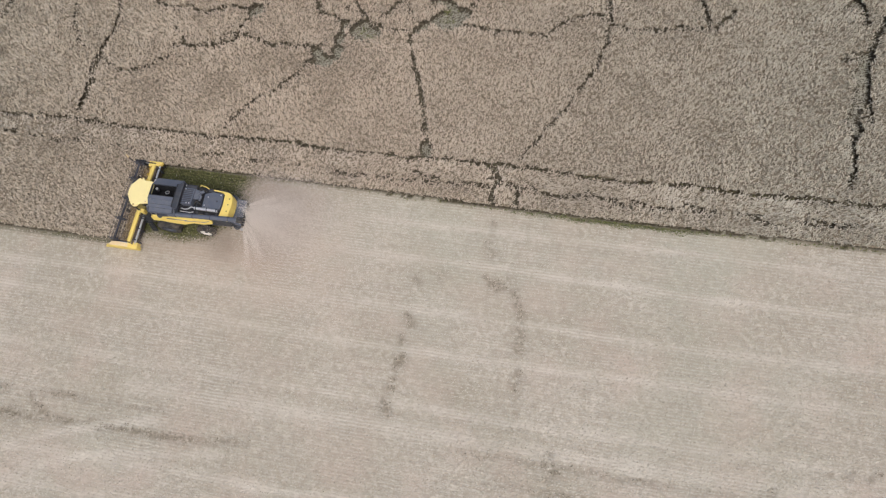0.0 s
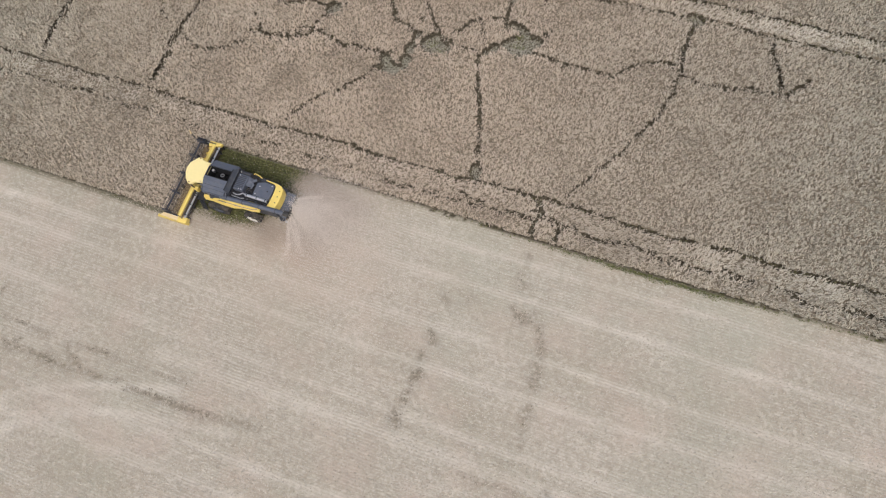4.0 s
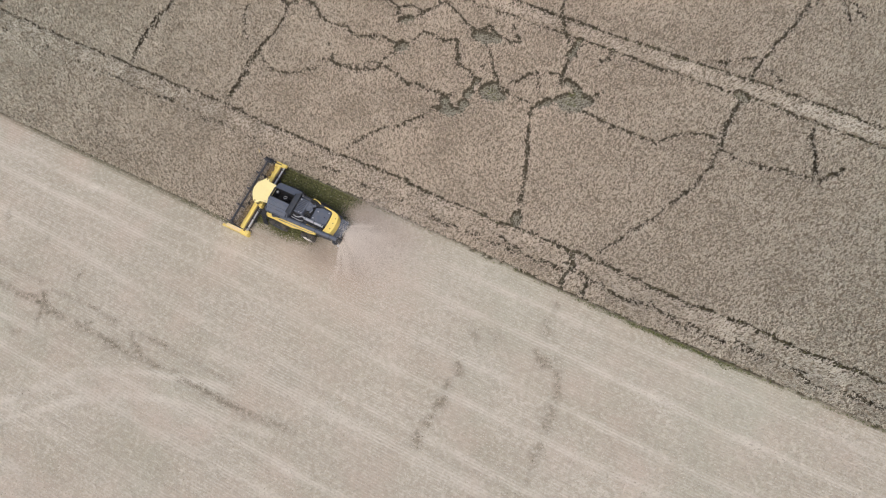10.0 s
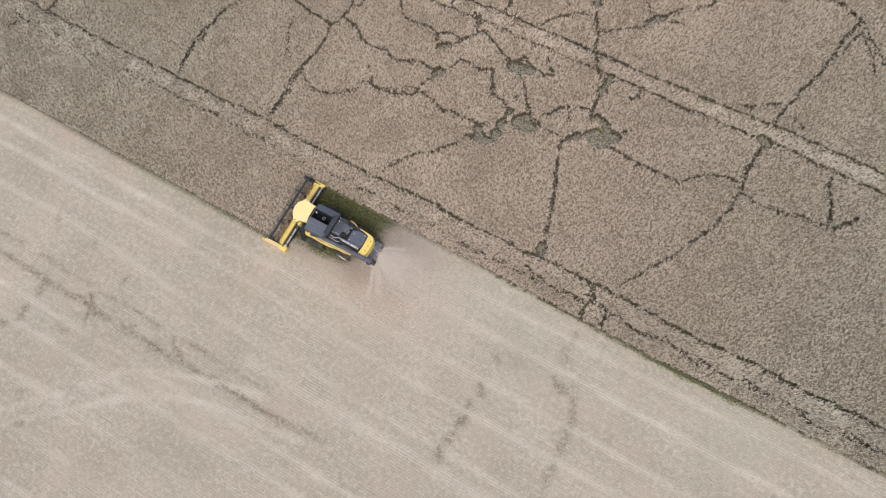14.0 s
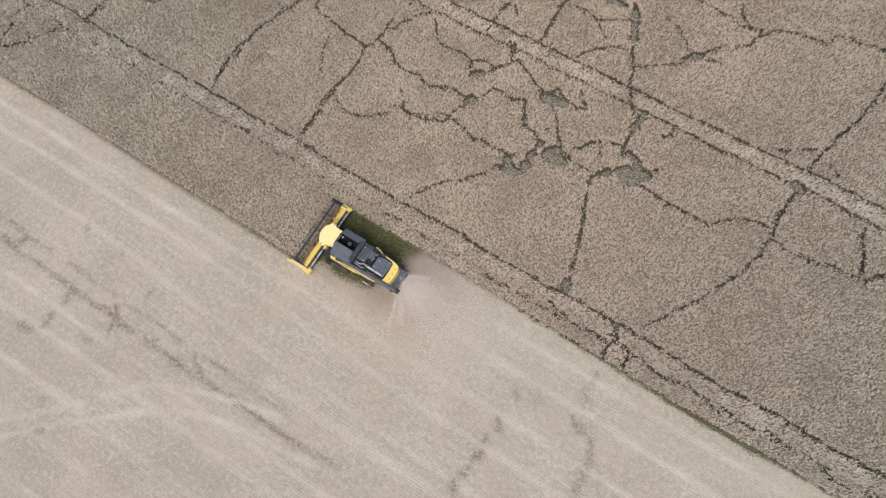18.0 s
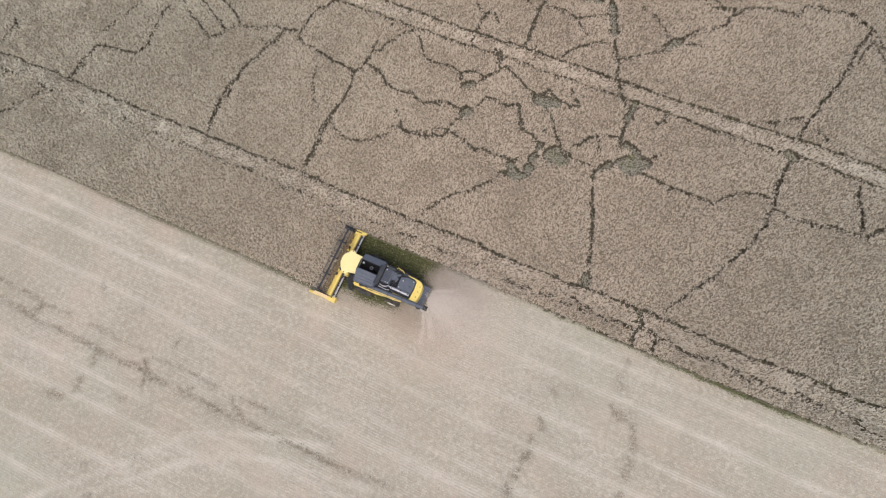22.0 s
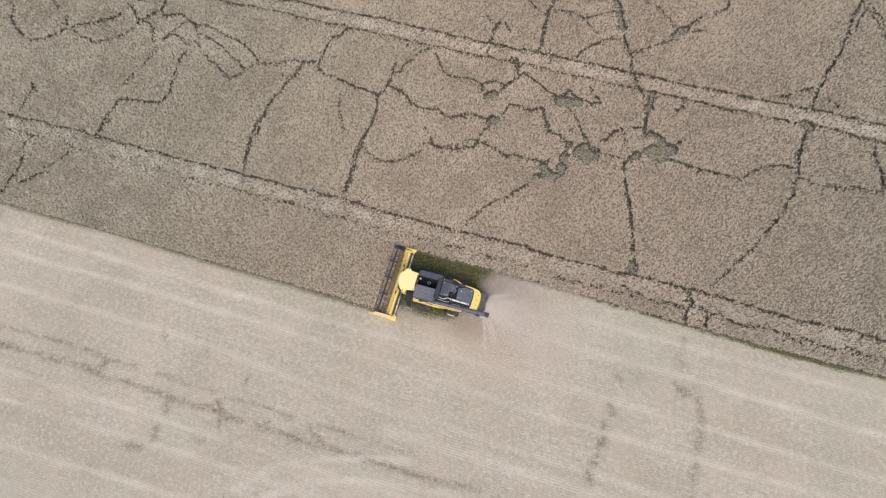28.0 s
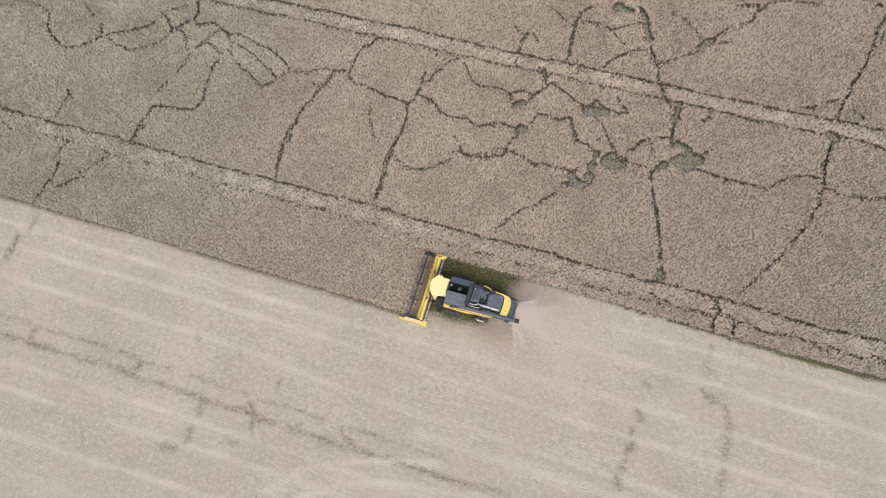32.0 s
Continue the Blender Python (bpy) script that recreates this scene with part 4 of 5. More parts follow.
straw = leaves("stubble", sx, sy, 0.03 + 0.05 * rng.random(len(sx)), 0.06, *bend(len(sx), 0.09, (0.03, 0.0)), 0.05, STRAW)
tagged(straw, "short cut straw stubble in drilled rows", "stubble", kind="stuff")

ux, uy = jittered(-92, X1 - 0.3, -47.0, EDGE, 0.12, 0.12)
w = cell(wear, ux, uy)
ok = (standing(ux, uy) < -0.1) & (rng.random(len(ux)) < np.clip(w - 0.25, 0, 0.5) * (0.55 + 0.7 * soft_noise(ux, uy, 1.3, 61)))
ux, uy = ux[ok], uy[ok]
mulch = leaves("trodden_straw", ux, uy, 0.04 + 0.04 * rng.random(len(ux)), 0.05, *bend(len(ux), 0.12, (0, 0)), 0.05, MULCH)
tagged(mulch, "dark trodden straw and soil in old wheel tracks", "trodden straw", kind="stuff")

vx, vy = jittered(CUT_X - 0.5, X1, OLD_EDGE - 0.6, EDGE + 0.4, 0.14, 0.165)
vy = np.round(vy / ROW) * ROW + rng.normal(0, 0.035, len(vy))
s = standing(vx, vy)
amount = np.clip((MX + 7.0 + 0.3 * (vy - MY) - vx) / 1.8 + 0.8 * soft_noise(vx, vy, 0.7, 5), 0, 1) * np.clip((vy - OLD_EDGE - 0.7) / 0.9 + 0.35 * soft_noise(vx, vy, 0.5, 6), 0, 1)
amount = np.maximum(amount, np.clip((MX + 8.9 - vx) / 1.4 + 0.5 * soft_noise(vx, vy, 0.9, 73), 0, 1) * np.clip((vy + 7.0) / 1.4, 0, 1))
amount = np.maximum(amount, np.clip((s + 0.26) / 0.16, 0, 1) * np.clip(0.3 + 0.6 * soft_noise(vx, vy, 0.14, 8) + np.clip(1 - abs(vx - 15) / 9, 0, 1), 0, 1) * 0.8)
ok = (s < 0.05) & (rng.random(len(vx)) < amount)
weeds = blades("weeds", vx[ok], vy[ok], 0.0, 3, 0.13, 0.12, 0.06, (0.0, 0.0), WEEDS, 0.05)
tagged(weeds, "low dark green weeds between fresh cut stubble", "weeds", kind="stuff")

# bright grass at the foot of the crop
ex, ey = jittered(3, 32, EDGE - 1.0, EDGE + 0.4, 0.07, 0.07)
s = standing(ex, ey)
amount = np.clip(1.15 - abs(ex - 16.5) / 9.5 + 0.35 * soft_noise(ex, ey, 0.5, 71), 0, 1) * np.clip((s + 0.42 + 0.25 * soft_noise(ex, ey, 0.9, 72)) / 0.2, 0, 1) + 0.25 * np.clip((s + 0.2) / 0.1, 0, 1)
ok = (s < 0.02) & (rng.random(len(ex)) < 0.8 * amount)
ex, ey = ex[ok], ey[ok]
grass = leaves("edge_grass", ex, ey, 0.04 + 0.12 * rng.random(len(ex)), 0.09, *bend(len(ex), 0.09, (0.0, -0.04)), 0.045, GRASS)
tagged(grass, "fresh green grass at the foot of the crop", "grass", kind="stuff")

# a little fresh green in the widest bare places of the trails
tufts = [(x + rng.normal(0, 0.35), y + rng.normal(0, 0.2)) for x, y in ((-7.6, 10.6), (-0.6, 13.1), (-0.6, 14.1), (-8.4, 11.2)) for _ in range(45)]
tx, ty = np.array([p for p in tufts]).T
sprouts = blades("green_sprouts", tx, ty, 0.0, 3, 0.12, 0.1, 0.05, (0.0, 0.0), WEEDS, 0.04)
tagged(sprouts, "fresh green weed sprouts on bare trodden soil", "weeds", kind="stuff")

# ---------------------------------------------------------------- combine harvester
combine = new("combine_harvester")
combine.location = (MX, MY, 0.03)
tagged(combine, "yellow and dark grey combine harvester cutting ripe wheat", "combine harvester")
C = combine

# body and axles
part("body", prism([(0.95, 1.55), (1.3, 2.45), (6.6, 2.5), (7.3, 2.0), (7.2, 1.35), (5.4, 1.1), (3.0, 1.0), (1.2, 1.1)], -1.22, 1.22, "y", 0.05), GREY, C, "dark grey threshing body")
for side, name in ((-1, "left"), (1, "right")):
    ya, yb = (side * 1.26, side * 1.55) if side < 0 else (1.18, 1.32)
    panel = part("side_panel", prism([(0.78, 2.0), (0.8, 2.5), (1.1, 2.72), (5.6, 2.66), (5.95, 2.45), (5.9, 2.12), (5.1, 1.95), (4.3, 2.02), (3.4, 1.72), (2.6, 1.78), (1.5, 2.02)], min(ya, yb), max(ya, yb), "y", 0.04), YELLOW, C, "yellow side panel with a swept lower edge")
    for v in panel.data.vertices:
        v.co.y += side * ((2.72 - v.co.z) * 0.22 + 0.02 - 0.045 * (v.co.x - 0.8)) if v.co.y < -1.4 else 0
    if side > 0:
        continue
    for k, (x0, z0, x1, z1) in enumerate(((2.6, 2.42, 3.9, 2.36), (3.6, 2.30, 5.3, 2.34), (5.3, 2.34, 5.75, 2.52))):
        part("decal_stripe", rod((x0, side * (1.57 + (2.72 - z0) * 0.22 - 0.045 * (x0 - 0.8)), z0), (x1, side * (1.57 + (2.72 - z1) * 0.22 - 0.045 * (x1 - 0.8)), z1), 0.03, 6), BLUE, panel, "blue grey decal stripe")
    part("decal_plate", block(2.2, 2.9, side * 1.57, side * 1.61, 2.45, 2.57, 0.004), SLATE, panel)
part("hand_rail", pipe([(4.3, 1.42, 2.72), (4.42, 1.46, 2.86), (4.9, 1.36, 2.86), (5.25, 1.18, 2.8)], 0.045), YELLOW, C, "yellow hand rail")
part("front_axle", rod((1.7, -1.4, 0.92), (1.7, 1.4, 0.92), 0.16), DARK, C)
part("rear_axle", rod((4.8, -1.4, 0.71), (4.8, 1.4, 0.71), 0.12), DARK, C)


def wheel(x, y, r, w, side, paint, rim_label):
    tyre = part("tyre", moved(spun([(r * 0.62, -w / 2), (r * 0.86, -w / 2), (r * 0.97, -w * 0.42), (r, -w * 0.2), (r, w * 0.2), (r * 0.97, w * 0.42), (r * 0.86, w / 2), (r * 0.62, w / 2), (r * 0.6, 0), (r * 0.62, -w / 2)]), x, y, r - 0.03), BLACK, C, "black rubber tyre with deep lugs")
    lugs = bmesh.new()
    count = 22
    for i in range(count):
        for half in (-1, 1):
            t = 2 * math.pi * (i + (0.5 if half > 0 else 0)) / count
            m = Matrix.Translation((x, y, r - 0.03)) @ Matrix.Rotation(t, 4, "Y") @ Matrix.Translation((0, half * w * 0.22, r)) @ Matrix.Rotation(half * 0.6, 4, "Z")
            bmesh.ops.create_cube(lugs, size=1, matrix=m @ Matrix.Diagonal((0.07, w * 0.48, 0.07, 1)))
    part("lugs", lugs, BLACK, tyre)
    o = side * w * 0.5
    part("rim", moved(spun([(0.001, o * 0.45), (r * 0.2, o * 0.45), (r * 0.24, o * 0.62), (r * 0.5, o * 0.55), (r * 0.58, o * 0.92), (r * 0.64, o * 1.0), (r * 0.64, o * 0.9)], 32), x, y, r - 0.03), paint, tyre, rim_label)
    part("hub", moved(spun([(0.001, o * 0.85), (r * 0.14, o * 0.83), (r * 0.16, o * 0.45)], 16), x, y, r - 0.03), DARK, tyre)


for side in (-1, 1):
    wheel(1.7, side * 1.6, 0.95, 0.78, side, GREY, "dark grey wheel rim")
    wheel(4.8, side * 1.6, 0.74, 0.5, side, RIM, "pale painted wheel rim")

# grain tank
tank = part("grain_tank", prism([(0.95, 2.45), (0.95, 3.3), (3.05, 3.3), (3.05, 2.45)], -1.46, -1.40, "y", 0.01), SLATE, C, "dark grey grain tank with open lids")
part("tank_wall", prism([(0.95, 2.45), (0.95, 3.45), (3.3, 3.45), (3.3, 2.45)], 1.32, 1.38, "y", 0.01), SLATE, tank)
part("tank_wall", block(0.90, 0.96, -1.40, 1.32, 2.45, 3.5, 0.01), SLATE, tank)
part("tank_wall", block(3.0, 3.06, -1.40, 1.32, 2.45, 3.6, 0.01), SLATE, tank)
# matt black floor and added liner panels paint the shade inside the open tank
part("tank_floor", block(0.96, 3.0, -1.40, 1.32, 2.46, 2.5, 0), PITCH, tank, "tank floor blackened to stand for the shade inside")
for y in (-0.20, 0.74):
    part("shade_liner", block(0.96, 3.0, y - 0.015, y + 0.015, 2.5, 3.70, 0), PITCH, tank)
for x in (0.98, 2.98):
    part("shade_liner", block(x - 0.015, x + 0.015, -0.18, 0.72, 2.5, 3.60, 0), PITCH, tank)
part("tank_lid", slab([(0.86, 0.72, 3.78), (2.98, 0.72, 3.78), (3.30, 1.42, 3.50), (1.0, 1.40, 3.50)], 0.06), SLATE, tank, "sloped grey tank lid")
part("tank_lid", slab([(0.86, -0.55, 3.76), (3.0, -0.55, 3.76), (3.0, -0.18, 3.80), (0.86, -0.18, 3.80)], 0.05), SLATE, tank, "flat grey tank lid")
part("tank_lid", slab([(0.92, -1.48, 3.22), (3.16, -1.40, 3.22), (3.0, -0.56, 3.755), (0.86, -0.56, 3.755)], 0.05), SLATE, tank, "sloped grey tank lid")
for y in (-1.1, -0.85):
    z = 3.22 + 0.535 * (y + 1.44) / 0.88
    part("lid_rib", rod((0.98, y, z + 0.012), (3.02, y, z + 0.012), 0.014, 6), GREY, tank)
part("front_lid", slab([(0.80, -0.5, 3.72), (0.9, -0.5, 3.8), (0.9, 0.72, 3.8), (0.80, 0.72, 3.72)], 0.2), GREY, tank)
part("rear_lid", slab([(3.02, -1.02, 3.80), (3.34, -1.08, 3.50), (3.34, 1.28, 3.50), (3.02, 0.95, 3.80)], 0.06), GREY, tank, "dark grey rear tank lid")
part("lid_rim", pipe([(0.88, 0.73, 3.80), (2.98, 0.73, 3.80)], 0.025), DARK, tank)
part("lid_rim", pipe([(0.88, -0.18, 3.81), (2.98, -0.18, 3.81)], 0.025), DARK, tank)
part("lid_rim", pipe([(3.01, -1.0, 3.82), (3.01, 0.95, 3.82)], 0.04), DARK, tank)
part("bubble_up_auger", rod((2.2, 0.25, 2.5), (2.08, 0.3, 3.3), 0.13, 14), DARK, tank, "upright filling auger")
ring = moved(spun([(0.13, -0.02), (0.17, -0.02), (0.17, 0.02), (0.13, 0.02), (0.13, -0.02)], 18), 0, 0, 0)
bmesh.ops.rotate(ring, verts=ring.verts, cent=(0, 0, 0), matrix=Matrix.Rotation(radians(70), 3, "X"))
part("auger_ring", moved(ring, 2.08, 0.32, 3.36), STEEL, tank, "steel ring round the filling auger")
part("sensor", rod((1.12, 0.52, 3.1), (1.12, 0.52, 3.36), 0.12, 12), GREY, tank)
part("sensor_cap", rod((1.12, 0.52, 3.36), (1.12, 0.52, 3.42), 0.1, 12), STEEL, tank)

# engine deck
part("engine_deck", block(3.08, 6.85, -1.28, 1.28, 2.5, 2.84, 0.04), DARK, C, "black engine deck")
cover = part("radiator_cover", prism([(3.38, -0.46), (4.30, -0.46), (4.34, 0.9), (3.42, 0.94)], 2.84, 3.42, "z", 0.06), SLATE, C, "grey radiator cover with grille bars")
for i in range(8):
    y = -0.34 + i * 0.15
    part("grille_bar", block(3.5, 4.22, y, y + 0.085, 3.415, 3.44, 0.008), GREY, cover)
part("cover_edge", block(3.40, 3.48, -0.42, 0.9, 3.41, 3.46, 0.01), DARK, cover)
part("cover_flap", slab([(4.36, 0.05, 3.36), (4.75, 0.15, 3.12), (4.75, 0.85, 3.12), (4.36, 0.9, 3.36)], 0.12), SLATE, cover)
part("screen_housing", rod((3.5, 1.12, 3.0), (4.3, 1.12, 3.0), 0.22, 18), GREY, C, "dark grey rotary screen housing")
for x, y, z in ((3.45, 1.12, 3.24), (3.95, -0.38, 3.44), (4.18, -0.38, 3.44), (3.6, 0.78, 3.44)):
    part("lamp", rod((x, y, z), (x, y, z + 0.07), 0.05, 10), STEEL, C, "small silver work lamp")
engine = part("engine_block", block(4.42, 5.05, -0.42, 0.75, 2.84, 3.02, 0.05), PITCH, C, "black engine block")
for k in range(6):
    y = -0.35 + k * 0.18
    part("injector", rod((4.62, y, 3.02), (4.62, y, 3.1), 0.045, 8), GREY, engine)
part("intake_pipe", pipe([(4.45, 0.78, 3.1), (4.7, 0.62, 3.26), (4.9, 0.35, 3.22), (4.78, 0.0, 3.14)], 0.075), SLATE, engine)
part("hose", pipe([(4.42, -0.2, 3.1), (4.62, -0.05, 3.2), (4.95, -0.25, 3.1)], 0.04), BLACK, engine)
part("hose", pipe([(4.45, 0.98, 2.95), (4.75, 1.05, 3.02), (5.1, 0.92, 2.95)], 0.045), BLACK, engine)
part("air_filter", rod((4.5, 0.55, 3.16), (5.0, 0.85, 3.16), 0.13, 16), SLATE, engine, "grey air filter drum")
part("filter_cap", rod((5.0, 0.85, 3.16), (5.05, 0.88, 3.16), 0.1, 16), DARK, engine)
part("exhaust_pipe", pipe([(3.4, -0.72, 3.0), (3.75, -0.80, 3.04), (4.05, -0.74, 3.08), (4.3, -0.58, 3.16), (4.6, -0.64, 3.18)], 0.055), STEEL, C, "silver exhaust pipe")
part("side_pipe", pipe([(3.35, -0.95, 2.95), (4.2, -1.0, 2.98), (4.5, -0.92, 3.0)], 0.04), STEEL, C)
part("silencer", rod((4.6, -0.64, 3.16), (6.55, -0.66, 3.14), 0.13, 18), STEEL, C, "silver exhaust silencer")
for x in (4.7, 5.6, 6.4):
    part("silencer_strap", rod((x, -0.64, 3.155), (x + 0.06, -0.64, 3.155), 0.14, 18), DARK, C)
part("tail_pipe", rod((6.55, -0.66, 3.14), (6.7, -0.66, 3.12), 0.075), DARK, C)
for k in range(5):
    x = 4.7 + 0.4 * k
    part("manifold", block(x, x + 0.2, -0.98, -0.84, 2.84, 2.98, 0.02), DARK if k % 2 else GREY, C)
part("hydraulic_tank", block(5.2, 6.4, 1.0, 1.22, 2.7, 2.92, 0.05), GREY, C)
lid = part("engine_lid", prism([(5.12, -0.48), (6.62, -0.5), (6.68, 0.2), (6.6, 0.86), (5.7, 0.9), (5.1, 0.66)], 2.84, 3.14, "z", 0.04), SLATE, C, "smooth dark grey engine lid")
for x, y in ((5.45, 0.42), (6.25, 0.15), (6.45, 0.7), (5.3, -0.3)):
    part("lid_knob", rod((x, y, 3.13), (x, y, 3.19), 0.05, 10), BLACK if y == 0.15 else STEEL, lid)

# rear hood and spreader
hood = part("rear_hood", prism([(6.72, -1.14), (7.2, -1.12), (7.4, -0.9), (7.48, -0.3), (7.48, 0.25), (7.4, 0.7), (7.16, 0.98), (6.75, 1.08), (5.7, 1.16), (5.66, 1.08), (6.5, 0.98), (6.7, 0.8), (6.76, 0.0), (6.72, -0.7), (6.66, -1.0)], 2.15, 3.08, "z", 0.07), YELLOW, C, "rounded yellow rear hood")
part("hood_side", prism([(4.9, -1.24), (7.0, -1.18), (7.0, -1.0), (4.9, -1.0)], 2.5, 2.92, "z", 0.04), YELLOW, C)
for y in (-0.55, 0.0, 0.5):
    part("rear_light", rod((7.2, y, 3.06), (7.2, y, 3.11), 0.05, 10), BLACK, hood, "round black rear light")
chop = part("straw_chopper", prism([(6.6, 1.2), (7.3, 1.95), (7.75, 1.6), (7.85, 1.25), (7.0, 0.75)], -1.0, 1.0, "y", 0.03), GREY, C, "dark grey straw chopper")
for i in range(9):
    y = -0.9 + i * 0.225
    part("guide_fin", block(7.55, 8.02, y - 0.012, y + 0.012, 1.0, 1.5, 0.004), DARK, chop)
part("tail_plate", slab([(7.25, -1.05, 1.98), (7.95, -1.15, 1.55), (7.95, 1.1, 1.55), (7.25, 1.0, 1.98)], 0.04), SLATE, chop, "slate grey deflector plate")
for y in (-0.7, 0.0, 0.7):
    part("plate_rib", rod((7.3, y, 1.97), (7.92, y, 1.58), 0.02, 6), GREY, chop)
part("spreader_disc", rod((7.45, -1.0, 0.95), (7.45, -1.0, 1.05), 0.3, 20), GREY, C, "grey chaff spreader disc")
part("tow_hook", block(7.8, 8.05, -1.35, -1.15, 1.0, 1.15, 0.02), STEEL, C)

# unloading auger, folded back
tube = part("unloading_auger", rod((2.4, -1.36, 3.02), (8.4, -1.2, 3.2), 0.19, 24), SLATE, C, "long dark grey unloading auger folded back")
part("auger_elbow", pipe([(1.6, -1.45, 2.6), (1.7, -1.48, 2.85), (2.0, -1.42, 2.98), (2.5, -1.37, 3.02)], 0.2, 16), GREY, tube)
part("auger_spout", rod((8.3, -1.2, 3.2), (8.72, -1.19, 3.1), 0.22, 20, 0.25), BLACK, tube, "black rubber auger spout")
for x in (3.15, 4.6, 6.1, 7.6):
    t = (x - 2.4) / 6.0
    part("auger_flange", rod((x, -1.36 + 0.16 * t, 3.02 + 0.18 * t), (x + 0.06, -1.36 + 0.16 * t, 3.02 + 0.18 * t), 0.21, 24), GREY, tube)
part("auger_rest", block(6.0, 6.15, -1.34, -1.1, 2.84, 2.98, 0.01), DARK, C)
for x in (1.15, 1.6, 2.2):
    part("tank_latch", block(x, x + 0.2, -1.52, -1.46, 2.95, 3.08, 0.015), PITCH, C)

# cab
cab = part("cab", prism([(-0.85, 1.75), (-1.0, 2.5), (-0.85, 3.38), (0.8, 3.38), (0.85, 1.75)], -0.92, 0.92, "y", 0.05), GLASS, C, "dark tinted glass cab")
part("cab_floor", block(-0.85, 0.85, -0.95, 0.95, 1.62, 1.78, 0.03), DARK, cab)
for x, y in ((-0.9, -0.93), (-0.9, 0.93), (0.82, -0.93), (0.82, 0.93)):
    part("cab_post", rod((x, y, 1.75), (x + (0.05 if x < 0 else 0), y, 3.4), 0.05), BLACK, cab)
roof = part("cab_roof", prism([(-0.98, -0.35), (-1.02, 0.05), (-0.95, 0.55), (-0.62, 0.92), (-0.42, 1.18), (-0.1, 1.24), (0.05, 1.02), (0.85, 0.98), (0.9, 0.3), (0.86, -0.85), (0.12, -0.98), (0.0, -1.2), (-0.28, -1.26), (-0.52, -1.08), (-0.7, -0.85)], 3.38, 3.66, "z", 0.07), ROOF, C, "pale yellow cab roof with lobed corners")
for x, y in ((-0.22, 1.12), (-0.24, -1.13)):
    part("roof_bolt", rod((x, y, 3.655), (x, y, 3.69), 0.06, 12), painted("brown_plastic", (0.25, 0.12, 0.02), 0.6), roof, "brown round cap")
part("roof_hatch", block(-0.35, 0.45, -0.4, 0.4, 3.66, 3.672, 0.005), ROOF, roof)
part("beacon", rod((0.7, -0.8, 3.64), (0.7, -0.8, 3.78), 0.06, 12), CREAM, roof)
part("hose_guide", block(-0.5, -0.2, -1.2, -0.85, 1.6, 2.15, 0.05), YELLOW, C, "yellow hose guide")
part("platform", block(-0.1, 0.95, -1.75, -0.95, 1.68, 1.76, 0.02), DARK, C, "black steel cab platform")
ladder = part("ladder", rod((0.05, -2.12, 0.45), (0.05, -1.72, 1.75), 0.035), DARK, C, "black boarding ladder")
part("ladder_side", rod((0.5, -2.12, 0.45), (0.5, -1.72, 1.75), 0.035), DARK, ladder)
for k in range(4):
    part("rung", block(0.05, 0.5, -2.16 + 0.1 * k, -1.98 + 0.1 * k, 0.5 + 0.32 * k, 0.53 + 0.32 * k, 0.005), DARK, ladder)
part("guard_rail", pipe([(-0.05, -1.72, 1.76), (-0.05, -1.72, 2.75), (0.05, -1.7, 2.8), (0.8, -1.7, 2.75), (0.85, -1.7, 1.76)], 0.025), DARK, C, "black guard rail")
for side in (-1, 1):
    part("mirror_arm", pipe([(-0.75, side * 1.0, 3.2), (-1.0, side * 1.45, 3.1)], 0.025), DARK, C)
    part("mirror", block(-1.06, -0.98, side * 1.45 - 0.13, side * 1.45 + 0.13, 2.65, 3.1, 0.02), BLACK, C)
part("feeder_house", prism([(-1.5, 0.35), (-1.35, 1.15), (0.9, 1.85), (1.2, 1.5), (0.6, 0.95)], -0.7, 0.7, "y", 0.04), YELLOW, C, "yellow feeder house")
part("hydraulic_hose", pipe([(0.1, -1.1, 1.6), (-0.5, -1.3, 1.3), (-0.9, -1.25, 1.1)], 0.05), BLACK, C)
part("hydraulic_hose", pipe([(0.2, -1.0, 1.5), (-0.4, -1.15, 1.2), (-0.9, -1.05, 1.0)], 0.04), BLACK, C)
part("valve_block", block(0.1, 0.6, -1.35, -1.05, 1.1, 1.5, 0.03), YELLOW, C)

# cutting header
header = part("header_table", prism([(-2.55, 0.14), (-1.5, 0.2), (-1.12, 0.42), (-1.05, 1.18), (-0.98, 1.18), (-0.98, 0.1), (-2.5, 0.08)], -3.72, 3.62, "y", 0.008), TABLE, C, "wide cutting header with a soiled steel table")
part("back_beam", block(-1.36, -1.1, -3.7, 3.6, 1.1, 1.26, 0.05), YELLOW, header, "yellow top beam")
part("back_sheet", block(-1.14, -1.1, -3.7, 3.6, 0.4, 1.15, 0.01), YELLOW, header, "yellow back sheet")
part("back_tube", rod((-0.84, -3.6, 0.95), (-0.84, 3.5, 0.95), 0.09, 12), STEEL, header, "grey back tube")
part("drive_shaft", rod((-0.82, -3.5, 0.6), (-0.82, -0.8, 0.6), 0.07, 12), DARK, header)
for y in (-3.3, -2.3, -1.4, 1.4, 2.3, 3.2):
    part("back_brace", block(-1.0, -0.78, y - 0.05, y + 0.05, 0.15, 1.1, 0.01), GREY, header)
part("intake_auger", rod((-1.62, -3.6, 0.62), (-1.62, 3.5, 0.62), 0.2, 20), YELLOW, header, "yellow intake auger")
per = 14
